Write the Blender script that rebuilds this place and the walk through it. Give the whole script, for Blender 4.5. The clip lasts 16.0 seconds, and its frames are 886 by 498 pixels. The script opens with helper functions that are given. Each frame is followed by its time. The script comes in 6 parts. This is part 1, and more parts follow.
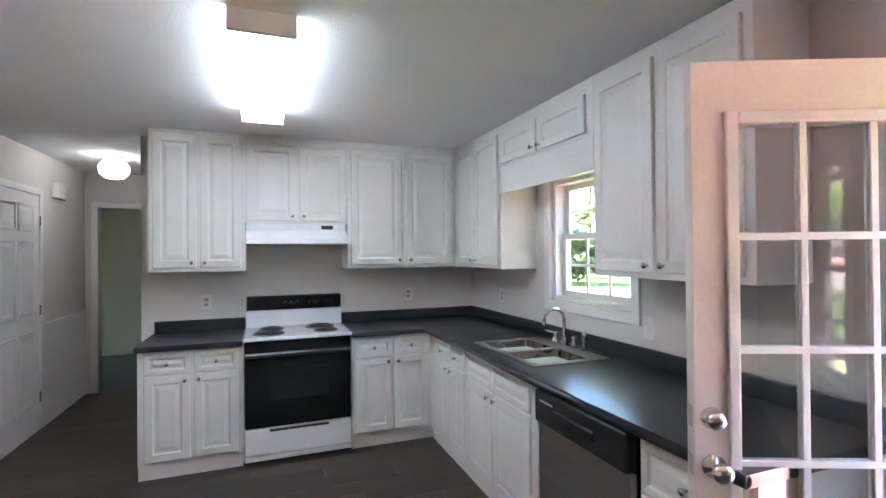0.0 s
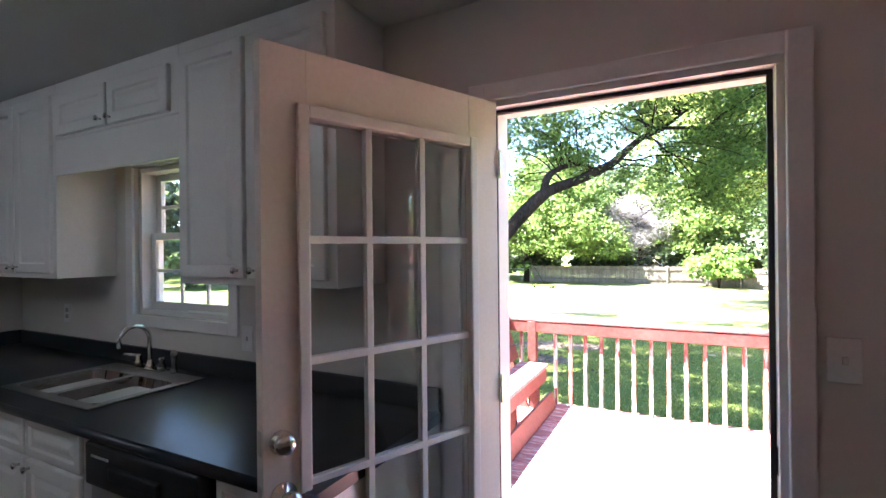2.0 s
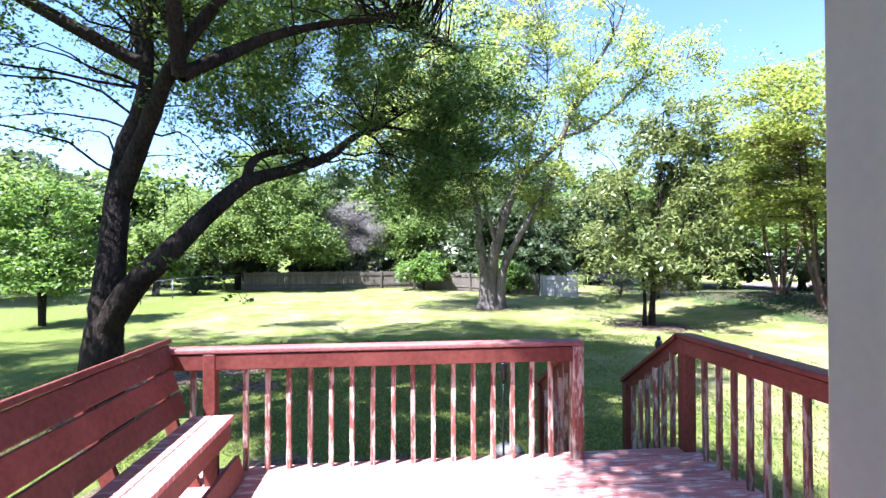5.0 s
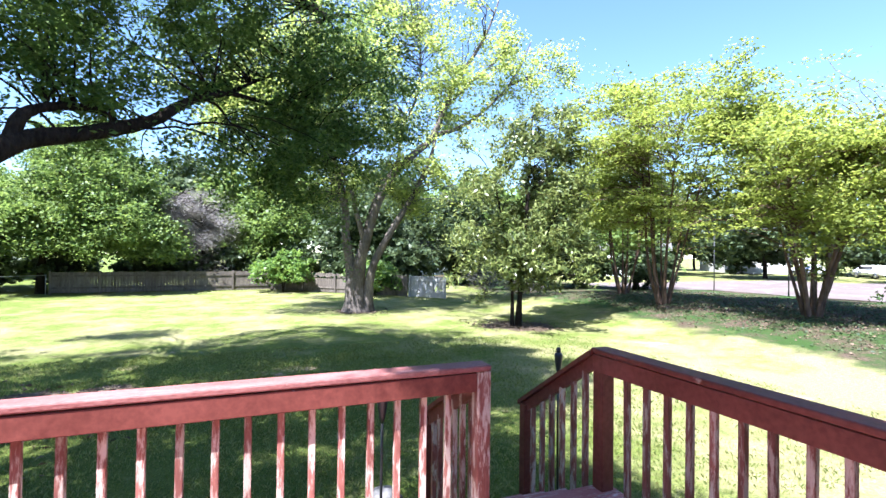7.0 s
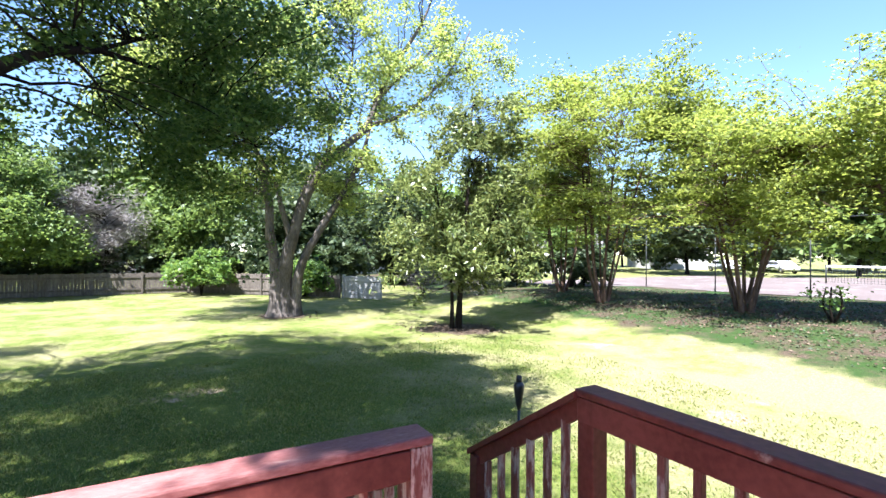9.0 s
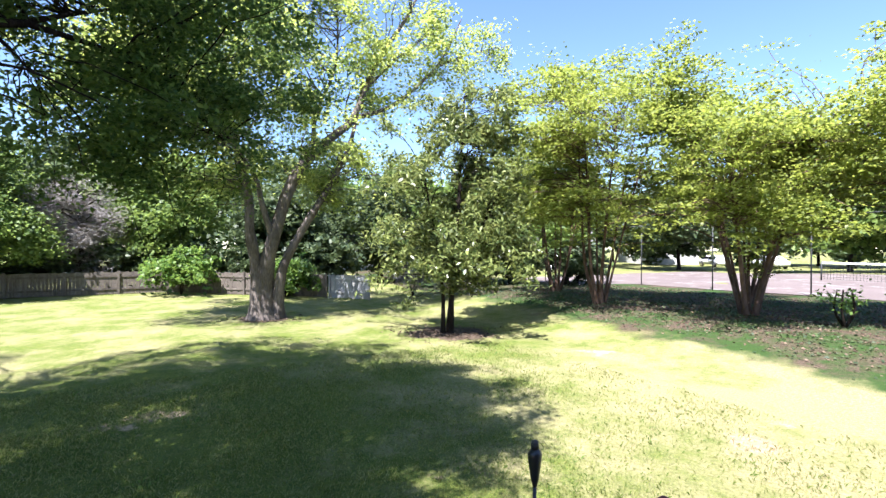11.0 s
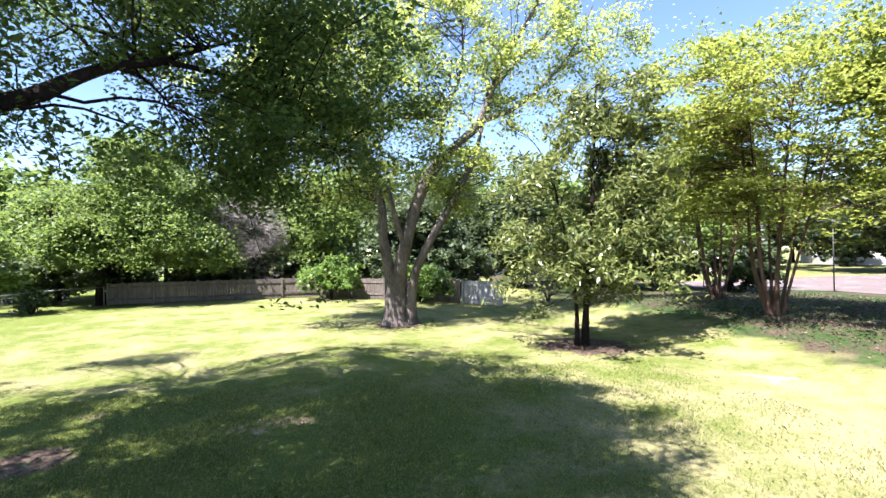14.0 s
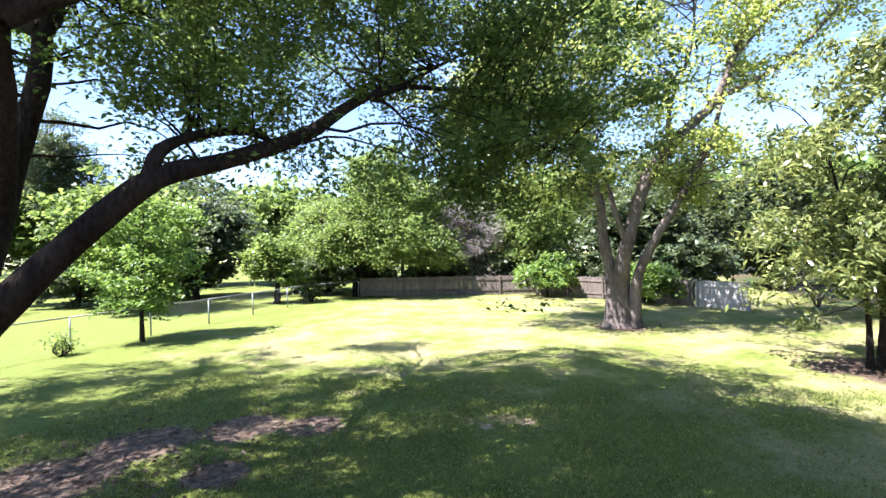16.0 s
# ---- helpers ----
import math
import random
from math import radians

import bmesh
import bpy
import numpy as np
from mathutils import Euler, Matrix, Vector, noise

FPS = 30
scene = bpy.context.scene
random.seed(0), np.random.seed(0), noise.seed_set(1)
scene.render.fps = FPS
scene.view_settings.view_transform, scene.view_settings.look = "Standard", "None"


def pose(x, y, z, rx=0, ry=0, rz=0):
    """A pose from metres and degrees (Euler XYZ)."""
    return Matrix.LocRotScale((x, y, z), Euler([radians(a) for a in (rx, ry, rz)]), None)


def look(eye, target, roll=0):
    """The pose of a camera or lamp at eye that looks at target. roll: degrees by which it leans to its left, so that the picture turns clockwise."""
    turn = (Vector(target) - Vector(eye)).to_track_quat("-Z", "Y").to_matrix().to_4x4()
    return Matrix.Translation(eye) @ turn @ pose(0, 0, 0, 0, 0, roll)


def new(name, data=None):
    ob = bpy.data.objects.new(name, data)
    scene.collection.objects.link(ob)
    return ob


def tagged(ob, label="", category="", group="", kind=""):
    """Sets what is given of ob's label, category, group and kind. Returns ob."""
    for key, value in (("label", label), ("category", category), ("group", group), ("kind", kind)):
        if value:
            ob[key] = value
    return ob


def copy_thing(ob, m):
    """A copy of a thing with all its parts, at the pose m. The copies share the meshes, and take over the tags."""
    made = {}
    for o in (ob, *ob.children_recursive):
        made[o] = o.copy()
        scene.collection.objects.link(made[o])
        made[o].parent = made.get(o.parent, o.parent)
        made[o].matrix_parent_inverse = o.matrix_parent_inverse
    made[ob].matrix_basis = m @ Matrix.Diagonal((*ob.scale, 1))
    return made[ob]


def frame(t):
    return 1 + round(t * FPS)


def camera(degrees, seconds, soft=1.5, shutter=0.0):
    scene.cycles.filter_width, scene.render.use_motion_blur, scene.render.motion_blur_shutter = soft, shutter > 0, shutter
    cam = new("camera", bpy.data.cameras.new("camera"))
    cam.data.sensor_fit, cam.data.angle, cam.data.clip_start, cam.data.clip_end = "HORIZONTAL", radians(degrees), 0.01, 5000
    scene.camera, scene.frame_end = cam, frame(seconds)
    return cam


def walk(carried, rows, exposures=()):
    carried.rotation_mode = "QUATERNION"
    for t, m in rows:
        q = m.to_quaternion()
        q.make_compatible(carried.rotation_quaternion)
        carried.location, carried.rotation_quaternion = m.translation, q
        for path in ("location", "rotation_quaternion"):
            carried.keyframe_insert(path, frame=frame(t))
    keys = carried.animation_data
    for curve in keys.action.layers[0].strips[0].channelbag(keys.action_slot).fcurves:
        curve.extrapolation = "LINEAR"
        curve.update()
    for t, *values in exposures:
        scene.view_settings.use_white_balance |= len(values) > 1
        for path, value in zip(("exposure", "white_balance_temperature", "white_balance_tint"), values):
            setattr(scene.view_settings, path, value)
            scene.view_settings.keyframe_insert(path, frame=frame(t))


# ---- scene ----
cam = camera(86.1, 16.0)
PATH = [
    (0, (0.834, 0.384, 1.512), (1.542, 2.255, 1.525), -0.5),
    (0.5, (0.885, 0.428, 1.521), (1.926, 2.136, 1.53), -0.8),
    (1, (0.927, 0.464, 1.528), (2.297, 1.921, 1.532), -0.7),
    (1.5, (0.992, 0.464, 1.524), (2.601, 1.652, 1.53), -0.7),
    (2, (1.135, 0.457, 1.519), (2.914, 1.372, 1.521), -0.6),
    (2.5, (1.321, 0.457, 1.51), (3.205, 1.13, 1.522), -1.2),
    (3, (1.552, 0.507, 1.502), (3.501, 0.956, 1.515), -0.6),
    (3.5, (1.766, 0.577, 1.500), (3.75, 0.830, 1.511), -0.2),
    (4, (2.003, 0.613, 1.476), (4.000, 0.718, 1.488), 0.1),
    (4.2, (2.105, 0.615, 1.472), (4.104, 0.668, 1.486), 0.0),
    (6.3, (3.24, 0.533, 1.44), (5.16, -0.026, 1.461), 0.3),
    (6.5, (3.348, 0.514, 1.435), (5.258, -0.079, 1.456), 0.4),
    (7, (3.625, 0.461, 1.428), (5.482, -0.281, 1.45), 0.6),
    (7.5, (3.835, 0.37, 1.434), (5.65, -0.472, 1.455), 0.4),
    (8, (4.068, 0.248, 1.454), (5.857, -0.647, 1.472), 0.5),
    (8.5, (4.367, 0.106, 1.454), (6.132, -0.835, 1.471), 0.4),
    (9, (4.612, -0.04, 1.443), (6.357, -1.018, 1.459), 0.3),
    (11.3, (5.374, -0.565, 1.615), (7.098, -1.578, 1.607), 0.2),
    (11.5, (5.4, -0.667, 1.614), (7.137, -1.659, 1.607), 0.0),
    (12, (5.571, -0.855, 1.61), (7.32, -1.824, 1.603), 0.0),
    (12.5, (5.681, -0.954, 1.628), (7.439, -1.908, 1.622), -0.0),
    (13, (5.746, -1.033, 1.646), (7.553, -1.889, 1.644), -0.4),
    (13.5, (5.735, -1.019, 1.664), (7.612, -1.711, 1.668), -0.7),
    (14, (5.757, -0.997, 1.676), (7.7, -1.471, 1.687), -1.0),
    (14.5, (5.782, -0.999, 1.686), (7.768, -1.238, 1.703), -1.2),
    (15, (5.784, -1.001, 1.673), (7.784, -1.015, 1.697), -1.4),
    (15.5, (5.834, -0.957, 1.702), (7.823, -0.753, 1.724), -1.6),
    (16, (5.924, -0.872, 1.761), (7.883, -0.471, 1.777), -1.7),
]
EXPOSURES = [(0.0, 6.45, 5800, 18), (0.6, 6.5, 5800, 18), (1.3, 6.05, 5850, 18), (2.2, 4.25, 5750, 18), (3.0, 3.87, 5500, 19), (3.5, 3.65, 5450, 19), (4.2, 3.0, 5400, 20), (6.3, 2.5, 5450, 15), (9.0, 2.4, 5650, 14), (11.5, 2.23, 5850, 18), (13.0, 2.22, 5950, 20), (16.0, 2.6, 5900, 23)]
walk(cam, [(t, look(eye, aim, roll)) for t, eye, aim, roll in PATH], EXPOSURES)

# ---- world, sun, exposure ----
SUN_TO = Vector((-0.27, 0.42, 0.87)).normalized()
world = bpy.data.worlds.new("sky_world")
scene.world = world
world.use_nodes = True
wt = world.node_tree
sky = wt.nodes.new("ShaderNodeTexSky")
sky.sky_type = 'NISHITA'
sky.sun_disc = False
sky.sun_elevation = math.asin(SUN_TO.z)
sky.sun_rotation = math.atan2(SUN_TO.x, SUN_TO.y)
sky.air_density = 1.0
sky.dust_density = 0.0
sky.ozone_density = 2.4
wt.nodes["Background"].inputs["Strength"].default_value = 0.066
wt.links.new(sky.outputs["Color"], wt.nodes["Background"].inputs["Color"])
sun_data = bpy.data.lights.new("sun", 'SUN')
sun_data.energy = 5.0
sun_data.angle = radians(0.53)
sun_data.color = (1.0, 0.95, 0.86)
sun = new("sun", sun_data)
sun.matrix_world = look(SUN_TO * 40, (0, 0, 0))


# ---- materials ----
def nodes_of(name):
    m = bpy.data.materials.new(name)
    m.use_nodes = True
    nt = m.node_tree
    return m, nt, nt.nodes["Principled BSDF"]


def rgb(c):
    return (c[0], c[1], c[2], 1.0)


def surface(name, base, second, rough=0.5, metal=0.0, coarse=3.0, fine=60.0, bump=0.1, depth=0.002,
            stretch=(1, 1, 1), piece=0.0, spec=0.5, stain=None, stain_at=0.62, coords="Object"):
    """Two-scale procedural surface: coarse stains, fine grain, bump; piece varies it from object to object."""
    m, nt, p = nodes_of(name)
    tc = nt.nodes.new("ShaderNodeTexCoord")
    mp = nt.nodes.new("ShaderNodeMapping")
    mp.inputs["Scale"].default_value = stretch
    nt.links.new(tc.outputs[coords], mp.inputs["Vector"])
    vec = mp.outputs["Vector"]
    if piece > 0:
        oi = nt.nodes.new("ShaderNodeObjectInfo")
        off = nt.nodes.new("ShaderNodeVectorMath")
        off.operation = 'ADD'
        sc = nt.nodes.new("ShaderNodeMath")
        sc.operation = 'MULTIPLY'
        sc.inputs[1].default_value = 37.0
        nt.links.new(oi.outputs["Random"], sc.inputs[0])
        nt.links.new(vec, off.inputs[0])
        nt.links.new(sc.outputs[0], off.inputs[1])
        vec = off.outputs[0]
    n1 = nt.nodes.new("ShaderNodeTexNoise")
    n1.inputs["Scale"].default_value = coarse
    n1.inputs["Detail"].default_value = 5
    n2 = nt.nodes.new("ShaderNodeTexNoise")
    n2.inputs["Scale"].default_value = fine
    n2.inputs["Detail"].default_value = 4
    nt.links.new(vec, n1.inputs["Vector"])
    nt.links.new(vec, n2.inputs["Vector"])
    add = nt.nodes.new("ShaderNodeMath")
    add.operation = 'ADD'
    nt.links.new(n1.outputs["Fac"], add.inputs[0])
    nt.links.new(n2.outputs["Fac"], add.inputs[1])
    r = nt.nodes.new("ShaderNodeMapRange")
    r.inputs["From Min"].default_value = 0.72
    r.inputs["From Max"].default_value = 1.28
    nt.links.new(add.outputs[0], r.inputs["Value"])
    mix = nt.nodes.new("ShaderNodeMix")
    mix.data_type = 'RGBA'
    mix.inputs[6].default_value = rgb(base)
    mix.inputs[7].default_value = rgb(second)
    nt.links.new(r.outputs["Result"], mix.inputs[0])
    col = mix.outputs[2]
    if stain:
        n3 = nt.nodes.new("ShaderNodeTexNoise")
        n3.inputs["Scale"].default_value = coarse * 2.3
        n3.inputs["Detail"].default_value = 8
        n3.inputs["Roughness"].default_value = 0.7
        nt.links.new(vec, n3.inputs["Vector"])
        r3 = nt.nodes.new("ShaderNodeMapRange")
        r3.inputs["From Min"].default_value = stain_at - 0.03
        r3.inputs["From Max"].default_value = stain_at + 0.05
        nt.links.new(n3.outputs["Fac"], r3.inputs["Value"])
        mx = nt.nodes.new("ShaderNodeMix")
        mx.data_type = 'RGBA'
        mx.inputs[7].default_value = rgb(stain)
        nt.links.new(col, mx.inputs[6])
        nt.links.new(r3.outputs["Result"], mx.inputs[0])
        col = mx.outputs[2]
    if piece > 0:
        hsv = nt.nodes.new("ShaderNodeHueSaturation")
        rr = nt.nodes.new("ShaderNodeMapRange")
        rr.inputs["To Min"].default_value = 1 - piece
        rr.inputs["To Max"].default_value = 1 + piece
        nt.links.new(oi.outputs["Random"], rr.inputs["Value"])
        nt.links.new(rr.outputs["Result"], hsv.inputs["Value"])
        nt.links.new(col, hsv.inputs["Color"])
        col = hsv.outputs["Color"]
    nt.links.new(col, p.inputs["Base Color"])
    p.inputs["Metallic"].default_value = metal
    p.inputs["Specular IOR Level"].default_value = spec
    rm = nt.nodes.new("ShaderNodeMapRange")
    rm.inputs["To Min"].default_value = max(0.02, rough - 0.06)
    rm.inputs["To Max"].default_value = min(1.0, rough + 0.08)
    nt.links.new(n1.outputs["Fac"], rm.inputs["Value"])
    nt.links.new(rm.outputs["Result"], p.inputs["Roughness"])
    if bump > 0:
        b = nt.nodes.new("ShaderNodeBump")
        b.inputs["Strength"].default_value = bump
        b.inputs["Distance"].default_value = depth
        nt.links.new(n2.outputs["Fac"], b.inputs["Height"])
        nt.links.new(b.outputs["Normal"], p.inputs["Normal"])
    return m


def leaf_material(name, dark, light, rough=0.45, glow=0.35, spec=0.5, sat=1.0, lit=1.7):
    """Leaves: each island its own shade; light passes through the blade."""
    m, nt, p = nodes_of(name)
    geo = nt.nodes.new("ShaderNodeNewGeometry")
    ramp = nt.nodes.new("ShaderNodeMix")
    ramp.data_type = 'RGBA'
    ramp.inputs[6].default_value = rgb(dark)
    ramp.inputs[7].default_value = rgb(light)
    nt.links.new(geo.outputs["Random Per Island"], ramp.inputs[0])
    nt.links.new(ramp.outputs[2], p.inputs["Base Color"])
    p.inputs["Roughness"].default_value = rough
    p.inputs["Specular IOR Level"].default_value = spec
    tr = nt.nodes.new("ShaderNodeBsdfTranslucent")
    br = nt.nodes.new("ShaderNodeHueSaturation")
    br.inputs["Hue"].default_value = 0.485
    br.inputs["Saturation"].default_value = sat
    br.inputs["Value"].default_value = lit
    nt.links.new(ramp.outputs[2], br.inputs["Color"])
    nt.links.new(br.outputs["Color"], tr.inputs["Color"])
    mx = nt.nodes.new("ShaderNodeMixShader")
    mx.inputs[0].default_value = glow
    nt.links.new(p.outputs[0], mx.inputs[1])
    nt.links.new(tr.outputs[0], mx.inputs[2])
    nt.links.new(mx.outputs[0], nt.nodes["Material Output"].inputs["Surface"])
    return m


def emitter(name, color, strength):
    m, nt, p = nodes_of(name)
    p.inputs["Base Color"].default_value = rgb(color)
    p.inputs["Emission Color"].default_value = rgb(color)
    p.inputs["Emission Strength"].default_value = strength
    return m


def glass(name, tint=(1, 1, 1), rough=0.0):
    m, nt, p = nodes_of(name)
    p.inputs["Base Color"].default_value = rgb(tint)
    p.inputs["Transmission Weight"].default_value = 1.0
    p.inputs["Roughness"].default_value = rough
    p.inputs["IOR"].default_value = 1.45
    return m


WALL = surface("wall_paint", (0.64, 0.60, 0.55), (0.68, 0.64, 0.59), 0.75, coarse=1.2, fine=220, bump=0.12, depth=0.001)
CEIL = surface("ceiling_texture", (0.72, 0.71, 0.69), (0.78, 0.77, 0.75), 0.9, coarse=2.0, fine=140, bump=0.7, depth=0.006)
TRIM = surface("trim_paint", (0.74, 0.72, 0.70), (0.80, 0.78, 0.76), 0.4, coarse=2.0, fine=90, bump=0.05)
CAB = surface("cabinet_paint", (0.74, 0.73, 0.70), (0.81, 0.80, 0.77), 0.33, coarse=2.5, fine=120, bump=0.05, depth=0.001)
DOORP = surface("door_paint", (0.76, 0.69, 0.63), (0.82, 0.76, 0.70), 0.38, coarse=2.0, fine=70, bump=0.08, stain=(0.42, 0.35, 0.29), stain_at=0.74)
FLOOR = surface("plank_floor", (0.044, 0.031, 0.023), (0.092, 0.067, 0.051), 0.40, coarse=2.2, fine=26, bump=0.15, depth=0.001, stretch=(1, 9, 1), piece=0.28)
COUNTER = surface("counter_laminate", (0.020, 0.023, 0.027), (0.038, 0.042, 0.047), 0.30, coarse=4, fine=380, bump=0.05, depth=0.0006)
STEEL = surface("stainless_steel", (0.50, 0.49, 0.48), (0.60, 0.59, 0.57), 0.30, metal=1.0, coarse=2, fine=60, bump=0.03, depth=0.0005, stretch=(1, 22, 1))
SINKSTEEL = surface("worn_sink_steel", (0.30, 0.265, 0.24), (0.40, 0.36, 0.33), 0.27, metal=1.0, coarse=3, fine=70, bump=0.05, depth=0.0005, stretch=(1, 14, 1))
CHROME = surface("brushed_nickel", (0.62, 0.60, 0.57), (0.70, 0.68, 0.65), 0.18, metal=1.0, coarse=4, fine=90, bump=0.0)
ENAMEL = surface("white_enamel", (0.78, 0.79, 0.80), (0.82, 0.83, 0.84), 0.18, coarse=2, fine=60, bump=0.0)
BLACKG = surface("black_glass", (0.008, 0.008, 0.009), (0.014, 0.014, 0.015), 0.10, coarse=2, fine=60, bump=0.0)
BLACKP = surface("black_plastic", (0.012, 0.012, 0.013), (0.024, 0.024, 0.026), 0.32, coarse=3, fine=120, bump=0.05)
WHITEP = surface("white_plastic", (0.72, 0.71, 0.68), (0.78, 0.77, 0.74), 0.4, coarse=3, fine=90, bump=0.0)
RUBBER = surface("weatherstrip", (0.012, 0.011, 0.011), (0.03, 0.027, 0.025), 0.6, coarse=5, fine=90, bump=0.1)
PANE = glass("clear_pane", (0.97, 0.98, 0.97))
TUBE = emitter("fluorescent_lens", (0.90, 1.0, 1.02), 0.28)
GLOBE = emitter("globe_glass", (1.0, 0.97, 0.90), 0.17)
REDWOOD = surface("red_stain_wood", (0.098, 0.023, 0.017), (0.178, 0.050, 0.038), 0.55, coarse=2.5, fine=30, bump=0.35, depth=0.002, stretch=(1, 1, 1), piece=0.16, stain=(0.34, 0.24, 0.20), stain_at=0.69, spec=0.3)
# Lighter copy of the red wood: wear plus sunlight painted in, front cap only.
CAPWOOD = surface("sunlit_worn_red_wood", (0.20, 0.062, 0.058), (0.33, 0.150, 0.135), 0.6, coarse=2.5, fine=34, bump=0.5, depth=0.003, stretch=(5, 1, 3), piece=0.12, stain=(0.40, 0.26, 0.23), stain_at=0.65, spec=0.3)
REDWORN = surface("worn_red_wood", (0.140, 0.042, 0.034), (0.27, 0.110, 0.088), 0.65, coarse=3.5, fine=30, bump=0.4, depth=0.002, stretch=(3, 3, 0.6), piece=0.25, stain=(0.46, 0.38, 0.33), stain_at=0.515, spec=0.3)
DECKB = surface("worn_deck_board", (0.33, 0.105, 0.095), (0.45, 0.20, 0.175), 0.7, coarse=2.5, fine=40, bump=0.4, depth=0.002, stretch=(5, 0.8, 1), piece=0.15, stain=(0.56, 0.43, 0.38), stain_at=0.54, spec=0.3)
BARK = surface("grey_bark", (0.050, 0.040, 0.034), (0.155, 0.130, 0.112), 0.9, coarse=4, fine=22, bump=1.0, depth=0.03, stretch=(1, 1, 0.3), spec=0.2)
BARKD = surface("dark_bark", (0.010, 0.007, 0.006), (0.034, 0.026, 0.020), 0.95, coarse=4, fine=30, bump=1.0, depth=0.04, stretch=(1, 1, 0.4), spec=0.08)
BARKT = surface("tan_smooth_bark", (0.050, 0.028, 0.020), (0.165, 0.100, 0.070), 0.75, coarse=3, fine=12, bump=0.4, depth=0.01, stretch=(1, 1, 0.3), spec=0.3)
GREYWOOD = surface("weathered_fence_wood", (0.062, 0.050, 0.042), (0.150, 0.128, 0.110), 0.85, coarse=1.5, fine=14, bump=0.4, stretch=(4, 4, 0.5), piece=0.2, spec=0.2)
# Pale grey gate boards; sunlight missing under the maple is put into the colour.
PALEWOOD = surface("sunlit_gate_wood", (0.25, 0.24, 0.23), (0.38, 0.37, 0.355), 0.85, coarse=1.5, fine=14, bump=0.4, stretch=(4, 4, 0.5), piece=0.1, spec=0.2)
GALV = surface("galvanised_steel", (0.20, 0.21, 0.21), (0.30, 0.31, 0.31), 0.6, metal=0.6, coarse=3, fine=60, bump=0.0)
DARKSTEEL = surface("dark_steel_post", (0.018, 0.020, 0.019), (0.034, 0.036, 0.034), 0.6, metal=0.0, coarse=3, fine=60, bump=0.0)
SIDING = surface("pale_siding", (0.40, 0.39, 0.37), (0.47, 0.46, 0.44), 0.7, coarse=1.0, fine=30, bump=0.1)
ROOFM = surface("grey_shingle_roof", (0.07, 0.066, 0.062), (0.13, 0.12, 0.115), 0.9, coarse=1.5, fine=20, bump=0.5)
PAVE = surface("pink_court_paving", (0.110, 0.086, 0.080), (0.155, 0.125, 0.116), 0.9, coarse=0.3, fine=8, bump=0.15, stain=(0.23, 0.215, 0.20), stain_at=0.58, spec=0.15)
CARP = surface("white_car_paint", (0.66, 0.66, 0.67), (0.70, 0.70, 0.71), 0.2, coarse=2, fine=40, bump=0.0)
LEAF_NEAR = leaf_material("oak_leaf", (0.032, 0.068, 0.015), (0.118, 0.182, 0.042), 0.5, 0.5, 0.25)
LEAF_MAPLE = leaf_material("spring_maple_leaf", (0.150, 0.205, 0.044), (0.300, 0.350, 0.090), 0.5, 0.58)
LEAF_MAG = leaf_material("glossy_magnolia_leaf", (0.030, 0.054, 0.013), (0.235, 0.270, 0.085), 0.32, 0.34, 0.4, 1.0)
LEAF_MYRTLE = leaf_material("yellow_green_leaf", (0.115, 0.158, 0.030), (0.240, 0.278, 0.066), 0.5, 0.58, 0.4, 1.05, 1.7)
LEAF_SAP = leaf_material("light_green_leaf", (0.055, 0.122, 0.020), (0.150, 0.228, 0.045), 0.5, 0.45)
LEAF_BACK = leaf_material("wood_edge_leaf", (0.060, 0.108, 0.024), (0.165, 0.232, 0.052), 0.55, 0.45)
LEAF_DARK = leaf_material("evergreen_leaf", (0.032, 0.054, 0.024), (0.088, 0.120, 0.048), 0.55, 0.35)
TWIG = leaf_material("grey_twig", (0.16, 0.14, 0.13), (0.30, 0.275, 0.26), 0.8, 0.05, 0.2)
LITTER = leaf_material("dry_leaf", (0.055, 0.034, 0.022), (0.185, 0.130, 0.090), 0.7, 0.15, 0.3)
BLADE = leaf_material("grass_blade", (0.075, 0.125, 0.022), (0.260, 0.260, 0.095), 0.55, 0.4, 0.2)


# bare soil: place and radius
SOIL = ((10.5, 4.9, 0.95), (11.6, 4.7, 0.85), (12.4, 3.6, 0.70), (12.6, 2.6, 0.55), (10.9, 3.0, 0.45), (7.3, 0.7, 0.75), (7.4, 1.9, 0.75), (7.2, 3.0, 0.7))


